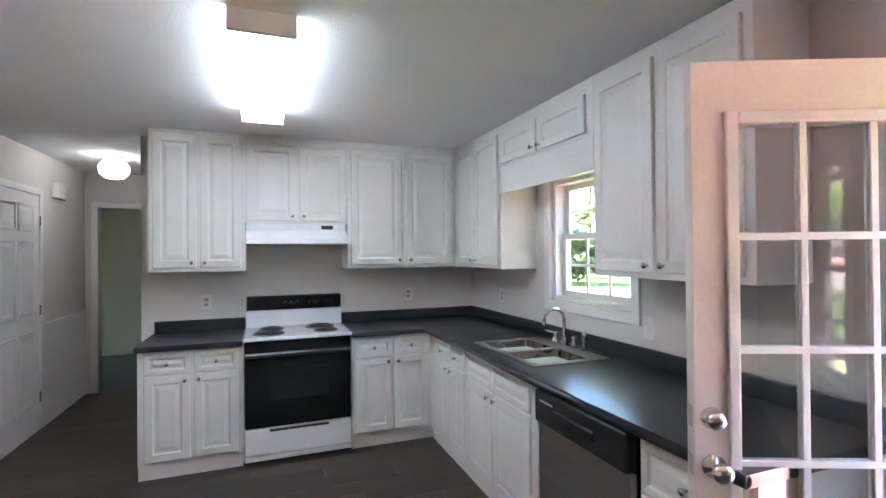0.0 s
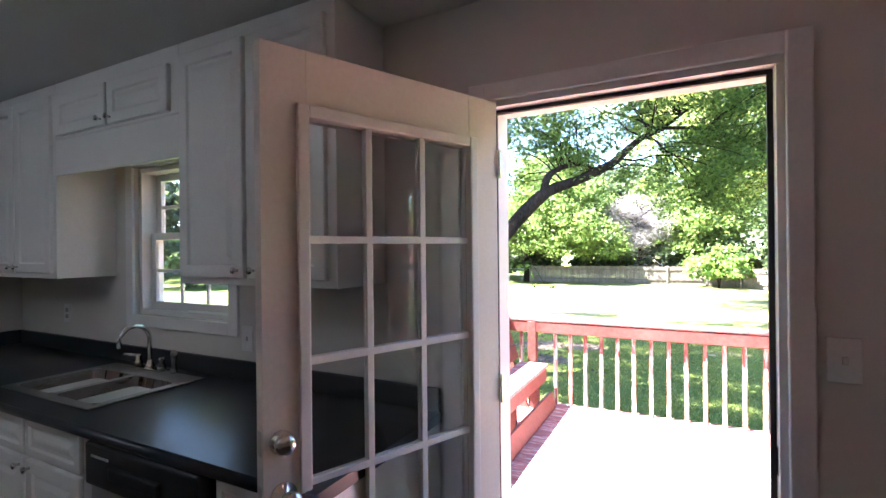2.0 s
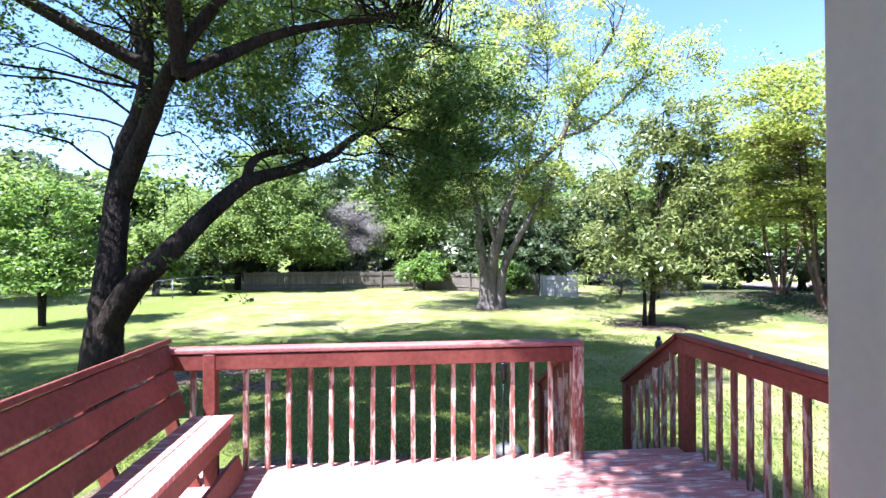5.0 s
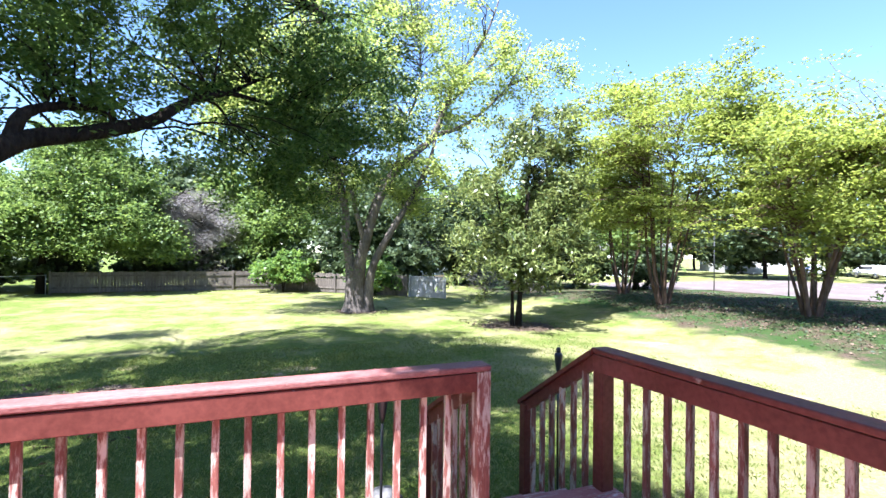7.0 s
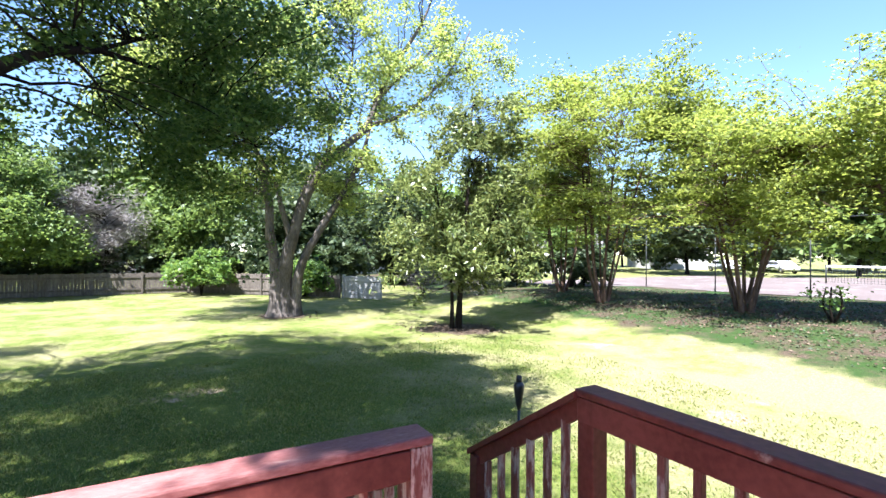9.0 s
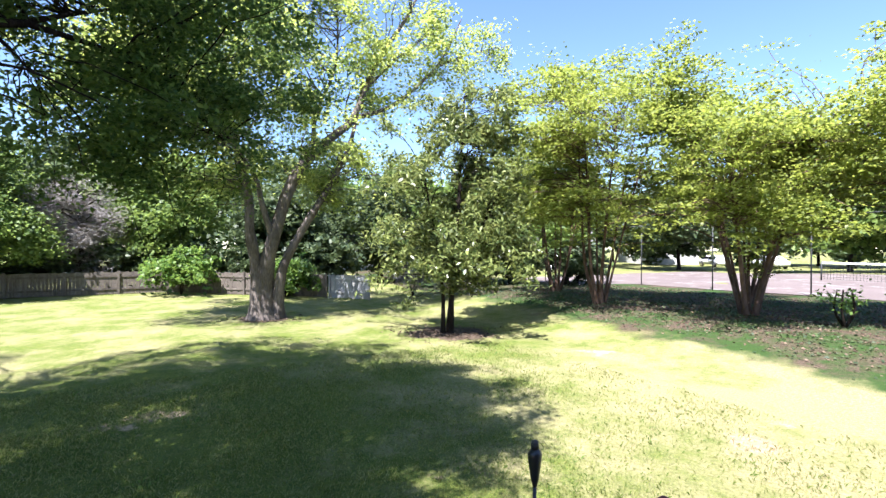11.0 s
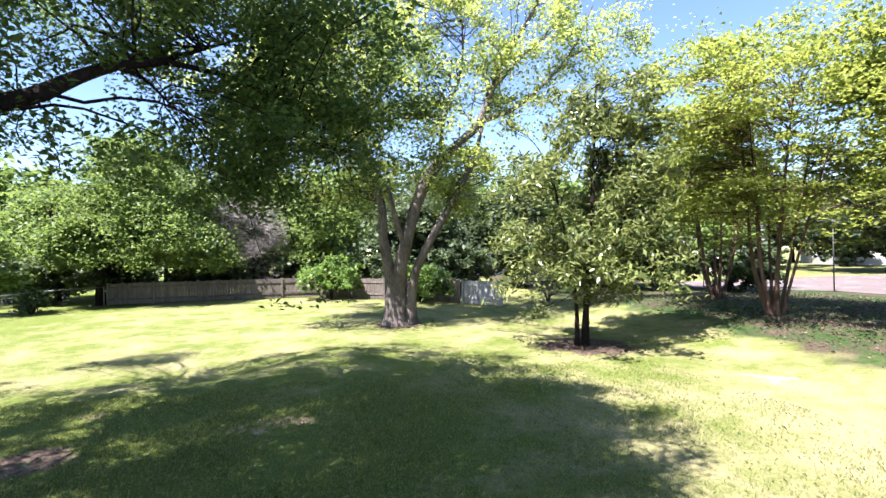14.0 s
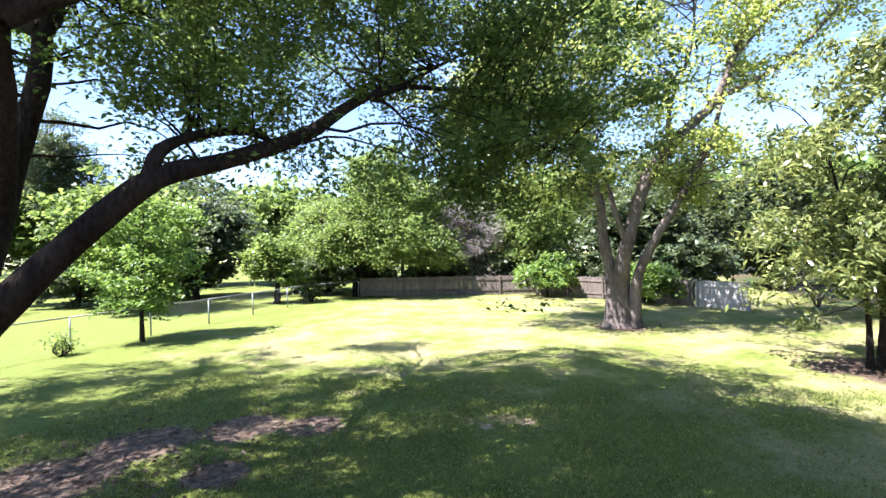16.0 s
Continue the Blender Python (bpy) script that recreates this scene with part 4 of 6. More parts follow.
def ceiling_fixture():
    f = thing("fluorescent_light", Matrix.Translation((0.835, 2.93, CEIL_Z)), "lit fluorescent wraparound ceiling light", "ceiling light")
    part("pan", box(-0.10, -0.66, -0.03, 0.10, 0.66, -0.001, 0.004), ENAMEL, f)
    bm = bmesh.new()
    prof = [(-0.118, -0.012), (-0.122, -0.05), (-0.09, -0.082), (0.09, -0.082), (0.122, -0.05), (0.118, -0.012)]
    a = [bm.verts.new((x, -0.64, z)) for x, z in prof]
    b = [bm.verts.new((x, 0.64, z)) for x, z in prof]
    for i in range(5):
        bm.faces.new((a[i], a[i + 1], b[i + 1], b[i]))
    part("lens", bm, TUBE, f, "glowing white acrylic lens")
    for y in (-0.665, 0.641):
        part("end_cap", box(-0.125, y, -0.088, 0.125, y + 0.024, -0.001, 0.006), ENAMEL, f)
    g = thing("globe_light", Matrix.Translation((-0.44, 5.5, CEIL_Z)), "lit white glass globe ceiling light in the hallway", "ceiling light")
    bm = bmesh.new()
    lathe(bm, [(0.07, -0.001), (0.07, -0.012), (0.055, -0.028), (0.05, -0.03)], 20)
    part("base", bm, CHROME, g, "", True)
    bm = bmesh.new()
    lathe(bm, [(0.05, -0.03), (0.085, -0.05), (0.118, -0.095), (0.122, -0.13), (0.105, -0.175), (0.07, -0.205), (0.02, -0.215)], 24)
    part("globe", bm, GLOBE, g, "glowing opal glass globe", True)
    d = thing("door_chime", Matrix(((0, 0, 1, ROOM_X0), (1, 0, 0, 5.85), (0, 1, 0, 2.12), (0, 0, 0, 1))), "white plastic door chime box high on the wall", "door chime")
    part("cover", box(-0.09, -0.07, 0.001, 0.09, 0.07, 0.055, 0.012, 3), WHITEP, d)
    part("tube", box(-0.10, -0.085, 0.01, 0.10, -0.07, 0.05, 0.006), CHROME, d)


ceiling_fixture()


# ---- outdoors: ground ----
def smooth01(t):
    t = min(1.0, max(0.0, t))
    return t * t * (3 - 2 * t)


def ground_z(x, y):
    bank = 0.55 * smooth01((-9.0 - y) / 5.0) * (1 - 0.75 * smooth01((x - 20) / 10.0))
    drop = -0.80 - 0.10 * smooth01((x - 6) / 16.0)
    return drop + bank + 0.025 * math.sin(x * 0.55 + 1.3) * math.sin(y * 0.47)


def make_ground():
    n = 150
    xs = [10 + 9.0 * math.sinh(4.6 * (2 * i / n - 1)) for i in range(n + 1)]
    ys = [-1 + 9.0 * math.sinh(4.6 * (2 * i / n - 1)) for i in range(n + 1)]
    verts = [(x, y, ground_z(x, y)) for y in ys for x in xs]
    faces = [(j * (n + 1) + i, j * (n + 1) + i + 1, (j + 1) * (n + 1) + i + 1, (j + 1) * (n + 1) + i) for j in range(n) for i in range(n)]
    me = bpy.data.meshes.new("ground")
    me.from_pydata(verts, [], faces)
    for p in me.polygons:
        p.use_smooth = True
    me.materials.append(LAWN)
    tagged(new("ground", me), "sunlit lawn with dry patches, bare soil and leaf litter", "lawn", kind="structure")


make_ground()

# house outside: siding, eave, closing roof
hs = thing("house_exterior", Matrix.Identity(4), "pale siding and eave of the house behind the deck", "house", kind="structure")
part("eave", box(-3.4, -6.0, CEIL_Z + 0.22, XW + 0.42, 10.0, CEIL_Z + 0.38, 0.01), SIDING, hs)
bm = bmesh.new()
rv = [bm.verts.new(c) for c in ((XW + 0.48, -6.1, CEIL_Z + 0.385), (XW + 0.48, 10.1, CEIL_Z + 0.385), (-3.4, 10.1, CEIL_Z + 2.1), (-3.4, -6.1, CEIL_Z + 2.1), (-9.5, -6.1, CEIL_Z + 0.385), (-9.5, 10.1, CEIL_Z + 0.385))]
bm.faces.new((rv[0], rv[1], rv[2], rv[3]))
bm.faces.new((rv[3], rv[2], rv[5], rv[4]))
part("roof", bm, ROOFM, hs)
part("foundation", box(-9.2, -5.5, -1.2, XW + 0.149, 9.6, -0.17), SIDING, hs)
part("side_wall", box(XW + 0.0, -5.5, -0.165, XW + 0.148, ROOM_Y0 - 0.155, CEIL_Z + 0.215), SIDING, hs)
part("side_wall", box(XW + 0.0, YW + 2.405, -0.165, XW + 0.148, 9.6, CEIL_Z + 0.215), SIDING, hs)

# ---- deck ----
DZ = -0.17
DX0, DX1, DY0, DY1 = XW + 0.155, 6.33, -1.88, 2.22
deck = thing("deck", Matrix.Identity(4), "worn red-stained wooden deck behind the house", "deck", kind="structure")
nb = 24
bw = (DX1 - DX0) / nb
bm = bmesh.new()
add_box(bm, -bw / 2 + 0.003, DY0, -0.038, bw / 2 - 0.003, DY1, 0, 0.004, 1)
board_mesh = None
for i in range(nb):
    if board_mesh is None:
        ob = part("deck_board", bm, DECKB, deck)
        board_mesh = ob.data
    else:
        ob = new("deck_board", board_mesh)
        ob.parent = deck
    ob.location = (DX0 + bw * (i + 0.5), 0, DZ - random.uniform(0, 0.003))
part("rim_joist", box(DX1 - 0.045, DY0, DZ - 0.24, DX1 - 0.005, DY1, DZ - 0.042), REDWOOD, deck)
part("rim_joist", box(DX0, DY0 + 0.0, DZ - 0.24, DX1 - 0.047, DY0 + 0.04, DZ - 0.042), REDWOOD, deck)
part("rim_joist", box(DX0, DY1 - 0.04, DZ - 0.24, DX1 - 0.047, DY1, DZ - 0.042), REDWOOD, deck)
for x in (3.1, 4.7, 6.2):
    for y in (DY0 + 0.1, DY1 - 0.1):
        part("support_post", box(x - 0.045, y - 0.045, -1.1, x + 0.045, y + 0.045, DZ - 0.05), REDWOOD, deck)

RT, RF = 0.79, 0.762
bal_bm = bmesh.new()
add_box(bal_bm, -0.018, -0.018, 0, 0.018, 0.018, 1.0, 0.003, 1)
BAL = [None]


def baluster(parent, x, y, z0, z1):
    if BAL[0] is None:
        ob = part("baluster", bal_bm, REDWORN, parent)
        BAL[0] = ob.data
    else:
        ob = new("baluster", BAL[0])
        ob.parent = parent
    ob.location = (x, y, z0)
    ob.scale = (1, 1, z1 - z0)
    ob.rotation_euler = (random.uniform(-0.008, 0.008), random.uniform(-0.008, 0.008), random.uniform(-0.05, 0.05))


def post(parent, x, y, z0, z1, s=0.044, mat_=None, label=""):
    part("post", box(x - s, y - s, z0, x + s, y + s, z1, 0.005, 1), mat_ or REDWOOD, parent, label)


front = thing("deck_railing", Matrix.Identity(4), "worn red wooden railing along the lawn side of the deck", "railing", "deck railings")
FX = 6.245
post(front, FX - 0.020, 1.975, DZ - 0.2, RF - 0.037)
# Worn paler wood stands in for the sun on the end post.
part("post", box(FX - 0.060, -0.885, DZ - 0.2, FX + 0.030, -0.797, RF - 0.037, 0.006, 1), REDWORN, front, "end post in paler red for its sunlit face")
part("rail", box(FX - 0.058, -0.795, RF - 0.156, FX - 0.020, 2.30, RF - 0.043, 0.005, 2), REDWOOD, front)
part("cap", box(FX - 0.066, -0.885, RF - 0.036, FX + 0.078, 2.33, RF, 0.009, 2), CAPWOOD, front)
for i in range(16):
    y = 1.735 - 0.158 * i
    if y > -0.74:
        baluster(front, FX + 0.02, y, DZ - 0.20, RF - 0.04)
baluster(front, FX + 0.02, 2.12, DZ - 0.20, RF - 0.04)

side = thing("deck_railing", Matrix.Identity(4), "shaded dark-red wooden railing on the far side of the deck", "railing", "deck railings")
SY = -1.80
post(side, FX + 0.02, SY, DZ - 0.2, RT - 0.02, 0.05)
post(side, 3.0, SY, DZ - 0.2, RT - 0.042)
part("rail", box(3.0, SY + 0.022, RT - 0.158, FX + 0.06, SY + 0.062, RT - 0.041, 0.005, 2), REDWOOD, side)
# Plain red wood, without the sunlit tone given to the front cap.
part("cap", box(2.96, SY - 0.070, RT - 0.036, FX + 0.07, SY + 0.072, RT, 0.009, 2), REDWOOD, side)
for i in range(20):
    x = 6.05 - 0.1555 * i
    if x > 3.06:
        baluster(side, x, SY - 0.018, DZ - 0.20, RT - 0.04)

# ---- stairs ----
st = thing("deck_stairs", Matrix.Identity(4), "short red wooden steps from the deck to the lawn", "stairs")
GZ = ground_z(7.3, -1.3)
nst = 3
run = 0.29
for i in range(nst):
    z = DZ - (i + 1) * (DZ - GZ) / (nst + 1)
    x0 = DX1 + 0.003 + i * run
    for k in range(2):
        part("tread", box(x0 + k * 0.145, SY + 0.05, z - 0.038, x0 + k * 0.145 + 0.14, -0.84, z, 0.004, 1), DECKB, st)
for y in (SY + 0.02, -0.84):
    bm = bmesh.new()
    prof = [(DX1 + 0.002, DZ - 0.06), (DX1 + 0.25, DZ - 0.16), (DX1 + nst * run + 0.05, GZ + 0.12), (DX1 + nst * run + 0.05, GZ - 0.03), (DX1 + nst * run - 0.2, GZ - 0.03), (DX1 + 0.002, DZ - 0.36)]
    a = [bm.verts.new((x, y, z)) for x, z in prof]
    b = [bm.verts.new((x, y + 0.038, z)) for x, z in prof]
    for i in range(6):
        bm.faces.new((a[i], a[(i + 1) % 6], b[(i + 1) % 6], b[i]))
    bm.faces.new(a)
    bm.faces.new(list(reversed(b)))
    part("stringer", bm, REDWOOD, st)
LX = 7.19
for y, nm in ((SY + 0.04, 0), (-0.86, 1)):
    post(st, LX, y, GZ - 0.05, 0.14, 0.044)
    for off0, off1, wdt in ((-0.10, 0.0, 0.02), (0.0, 0.036, 0.055)):
        bm = bmesh.new()
        A, B = Vector((FX + 0.05, y, (RF - 0.11 if nm else RT - 0.045))), Vector((LX + 0.06, y, 0.125))
        vs = []
        for q in (A, B):
            for dy in (-wdt, wdt):
                for dz in (off0, off1):
                    vs.append(bm.verts.new((q.x, q.y + dy, q.z + dz)))
        for f in ((0, 1, 3, 2), (4, 6, 7, 5), (0, 4, 5, 1), (2, 3, 7, 6), (1, 5, 7, 3), (0, 2, 6, 4)):
            bm.faces.new([vs[i] for i in f])
        part("hand_rail", bm, REDWOOD, st)
    for i in range(6):
        t = (i + 0.8) / 6.6
        x = FX + 0.05 + t * (LX - FX - 0.05)
        zt = RT - 0.11 + t * (0.125 - RT + 0.045)
        zb = max(DZ - 0.10 - t * 0.62, GZ - 0.02)
        baluster(st, x, y, zb, zt)

# ---- bench ----
bn = thing("deck_bench", Matrix.Identity(4), "built-in red wooden bench with a slatted leaning back", "bench")
BX0, BX1 = 3.15, 6.16
SZ = 0.285
for k in range(2):
    part("seat_board", box(BX0, 1.79 + k * 0.15, SZ - 0.038, BX1, 1.79 + k * 0.15 + 0.145, SZ, 0.006, 2), DECKB, bn)
part("apron", box(BX0, 1.805, SZ - 0.175, BX1 - 0.01, 1.843, SZ - 0.04, 0.004, 1), REDWOOD, bn)
tilt = Matrix.Translation((0, 2.105, SZ + 0.04)) @ Matrix.Rotation(radians(-19), 4, 'X')
for k in range(3):
    part("back_slat", box(BX0, 0.0, 0.002 + k * 0.172, BX1 + (0.05 if k == 2 else -0.02), 0.038, 0.158 + k * 0.172, 0.006, 1, tilt), REDWOOD, bn)
part("back_cap", box(BX0, -0.025, 0.506, BX1 + 0.06, 0.10, 0.544, 0.006, 2, tilt), REDWOOD, bn)
tl = Matrix.Translation((0, 1.70, DZ + 0.006)) @ Matrix.Rotation(radians(-14), 4, 'X')
part("lower_board", box(BX0, 0.0, 0.0, BX1 - 0.03, 0.038, 0.175, 0.005, 1, tl), REDWOOD, bn)
for x in (3.35, 4.35, 5.30, 6.05):
    part("leg", box(x - 0.02, 1.86, DZ, x + 0.02, 1.95, SZ - 0.04), REDWOOD, bn)
    part("back_post", box(x - 0.02, 0.04, -0.52, x + 0.02, 0.13, 0.50, 0.003, 1, tilt), REDWOOD, bn)


# ---- garden torches ----
def torch(x, y, top, label):
    g = ground_z(x, y)
    t = thing("garden_torch", Matrix.Translation((x, y, g)), label, "torch", "garden torches")
    H = top - g
    bm = bmesh.new()
    tube_bm(bm, [(0, 0, -0.03), (0.004, 0.002, H * 0.5), (0, 0, H - 0.22)], 0.010, 10)
    part("pole", bm, BLACKP, t, "", True)
    bm = bmesh.new()
    lathe(bm, [(0.012, H - 0.24), (0.022, H - 0.20), (0.036, H - 0.10), (0.038, H - 0.07), (0.030, H - 0.055), (0.020, H - 0.045)], 16)
    part("canister", bm, BLACKP, t, "black metal fuel canister", True)
    bm = bmesh.new()
    lathe(bm, [(0.020, H - 0.045), (0.021, H - 0.02), (0.017, H - 0.004), (0.006, H)], 14)
    part("snuffer_cap", bm, RUBBER, t, "", True)


torch(7.22, -2.11, 0.60, "black metal garden torch beside the steps")
torch(6.75, -0.36, 0.53, "black metal garden torch behind the railing")


# ---- trees ----
class Shape:
    """Collects tubes and leaves as plain arrays."""

    def __init__(self):
        self.v, self.f, self.n = [], [], 0

    def tube(self, pts, radii, k=8):
        pts = np.asarray(pts, float)
        d = np.gradient(pts, axis=0)
        d /= np.linalg.norm(d, axis=1)[:, None] + 1e-9
        ref = np.array([0.37, 0.21, 0.05])
        s = np.cross(d, ref)
        s /= np.linalg.norm(s, axis=1)[:, None] + 1e-9
        u = np.cross(d, s)
        a = np.linspace(0, 2 * np.pi, k, endpoint=False)
        ring = pts[:, None, :] + np.asarray(radii)[:, None, None] * (np.cos(a)[None, :, None] * s[:, None, :] + np.sin(a)[None, :, None] * u[:, None, :])
        base = self.n
        self.v.append(ring.reshape(-1, 3))
        m = len(pts)
        i, j = np.meshgrid(np.arange(m - 1), np.arange(k), indexing="ij")
        q = np.stack([base + i * k + j, base + i * k + (j + 1) % k, base + (i + 1) * k + (j + 1) % k, base + (i + 1) * k + j], -1).reshape(-1, 4)
        self.f.append(q)
        self.n += m * k

    def leaves(self, c, length, width, rng, flat=0.5, droop=0.2):
        n = len(c)
        ax = rng.normal(size=(n, 3))
        ax[:, 2] = ax[:, 2] * (1 - flat) - droop
        ax /= np.linalg.norm(ax, axis=1)[:, None]
        up = rng.normal(size=(n, 3)) * 0.6 + np.array([0, 0, 0.9])
        s = np.cross(ax, up)
        s /= np.linalg.norm(s, axis=1)[:, None] + 1e-9
        nn = np.cross(s, ax)
        L = length * rng.uniform(0.65, 1.25, n)[:, None]
        W = width * rng.uniform(0.65, 1.25, n)[:, None]
        fold = 0.22 * W
        p = np.stack([c - ax * L * 0.5, c + s * W * 0.5 + nn * fold - ax * L * 0.06, c + ax * L * 0.5 - nn * fold * 0.5, c - s * W * 0.5 + nn * fold - ax * L * 0.06], 1)
        base = self.n
        self.v.append(p.reshape(-1, 3))
        self.f.append(base + np.arange(n * 4).reshape(-1, 4))
        self.n += n * 4

    def object(self, name, material, parent, smooth=False, label="", kind=""):
        me = bpy.data.meshes.new(name)
        v = np.concatenate(self.v).astype(np.float32)
        f = np.concatenate(self.f).astype(np.int32)
        me.vertices.add(len(v))
        me.vertices.foreach_set("co", v.ravel())
        me.loops.add(f.size)
        me.loops.foreach_set("vertex_index", f.ravel())
        me.polygons.add(len(f))
        me.polygons.foreach_set("loop_start", np.arange(0, f.size, 4, dtype=np.int32))
        me.polygons.foreach_set("loop_total", np.full(len(f), 4, dtype=np.int32))
        me.update(calc_edges=True)
        if smooth:
            me.polygons.foreach_set("use_smooth", np.ones(len(f), dtype=bool))
        me.materials.append(material)
        ob = new(name, me)
        if parent is not None:
            ob.parent = parent
        return tagged(ob, label, kind=kind)


def bent(a, b, rng, n=8, sag=0.0, wob=0.12):
    a, b = np.asarray(a, float), np.asarray(b, float)
    t = np.linspace(0, 1, n)[:, None]
    ln = np.linalg.norm(b - a)
    p = a + (b - a) * t
    p[:, 2] += (np.sin(t[:, 0] * np.pi) * sag) * ln
    off = rng.normal(size=(n, 3)).cumsum(0)
    off -= off[0] + (off[-1] - off[0]) * t
    return p + off * wob * ln / n


def spline(pts, n=24):
    pts = [np.asarray(p, float) for p in pts]
    P = [2 * pts[0] - pts[1]] + pts + [2 * pts[-1] - pts[-2]]
    out = []
    for i in range(1, len(P) - 2):
        for t in np.linspace(0, 1, max(3, n // (len(pts) - 1)), endpoint=False):
            out.append(0.5 * (2 * P[i] + (P[i + 1] - P[i - 1]) * t + (2 * P[i - 1] - 5 * P[i] + 4 * P[i + 1] - P[i + 2]) * t * t + (3 * P[i] - P[i - 1] - 3 * P[i + 1] + P[i + 2]) * t ** 3))
    out.append(pts[-1])
    return np.array(out)


def clump_centres(blobs, rng, base_gap=0.0):
    """blobs: (centre, radii, count, own gap if any). Points towards the outside of each lobed ellipsoid."""
    out = []
    for c, r, n, *own in blobs:
        gap = own[0] if own else base_gap
        d = rng.normal(size=(n * 3, 3))
        d /= np.linalg.norm(d, axis=1)[:, None]
        rad = rng.uniform(0.0, 1.0, len(d)) ** 0.42
        lob = np.array([0.80 + 0.42 * noise.noise(Vector(q * 1.7 + np.array(c) * 0.31)) for q in d])
        p = np.array(c) + d * (rad * lob * 1.12)[:, None] * np.array(r)
        if gap > 0:
            fq = 1.5 if own else 0.62
            keep = np.array([noise.noise(Vector(q * fq)) + 0.5 * noise.noise(Vector(q * fq * 2.7)) > gap - 0.5 for q in p])
            p = p[keep] if keep.sum() > n // 3 else p
        out.append(p[:n])
    return np.concatenate(out)


def tree(name, base, stems, blobs, leaf, bark, leaves_per, leaf_mat, label, seed, spread=0.45, flat=0.6, gap=0.3,
         twigs=0.5, squash=0.6, droop=0.2, branch_r=0.035, group="", flare=1.5, sides=12, extra=()):
    """stems: lists of (points, r0, r1). leaf: (length, width). Limbs run from the stems out to the leaf clumps."""
    rng = np.random.default_rng(seed)
    z0 = ground_z(base[0], base[1])
    t = thing(name, Matrix.Translation((base[0], base[1], z0)), label, "tree", group)
    org = np.array((base[0], base[1], z0))
    wood = Shape()
    anchors = []
    for pts, r0, r1 in stems:
        sp = spline([np.asarray(p, float) - org for p in pts], 30)
        u = np.linspace(0, 1, len(sp))
        rad = r0 + (r1 - r0) * u ** 0.8
        if sp[0][2] < 0.3:
            rad = rad * (1 + (flare - 1) * np.exp(-np.maximum(sp[:, 2], 0) / 0.28))
        rad = rad * (1 + 0.05 * rng.normal(size=len(sp)))
        wood.tube(sp, rad, sides)
        k = len(sp) // 3
        anchors += [(q, r) for q, r in zip(sp[k:], rad[k:])]
    aq = np.array([q for q, r in anchors])
    ar = np.array([r for q, r in anchors])
    cl = clump_centres(blobs, rng, gap) - org
    crown = Shape()
    big = rng.random(len(cl)) < twigs
    for c in cl[big]:
        d = np.linalg.norm(aq - c, axis=1) + 0.8 * np.maximum(0, aq[:, 2] - c[2])
        i = int(np.argmin(d + rng.uniform(0, 0.6, len(d))))
        pts = bent(aq[i], c, rng, 7, 0.08, 0.25)
        r = min(ar[i] * 0.6, branch_r * (0.6 + 0.25 * d[i]))
        wood.tube(pts, np.linspace(r, 0.006, 7), 5)
    n = leaves_per
    cc = np.repeat(cl, n, axis=0)
    sc = np.repeat(rng.uniform(0.6, 1.35, len(cl)), n)[:, None]
    out = cl - np.array([aq[int(np.argmin(np.linalg.norm(aq - c, axis=1)))] for c in cl])
    out = out / (np.linalg.norm(out, axis=1)[:, None] + 1e-6) + rng.normal(size=out.shape) * 0.45
    out[:, 2] = out[:, 2] * squash - droop
    out /= np.linalg.norm(out, axis=1)[:, None] + 1e-6
    along = rng.uniform(-1.15, 1.15, len(cc))[:, None] * spread * sc
    pos = cc + np.repeat(out, n, axis=0) * along + rng.normal(size=cc.shape) * spread * 0.46 * sc * np.array([1, 1, squash])
    crown.leaves(pos, leaf[0], leaf[1], rng, flat, droop)
    for c, top in extra:
        wood.tube(bent(np.array(top) - org, np.array(c) - org, rng, 6, 0.05, -0.1), np.linspace(0.006, 0.002, 6), 4)
        crown.leaves(np.array(c) - org + rng.normal(size=(14, 3)) * np.array([0.10, 0.13, 0.05]), leaf[0], leaf[1], rng, flat, droop)
    wood.object("trunk", bark, t, True)
    crown.object("crown", leaf_mat, t)
    return t


def P(x, y, z):
    return (x, y, z)


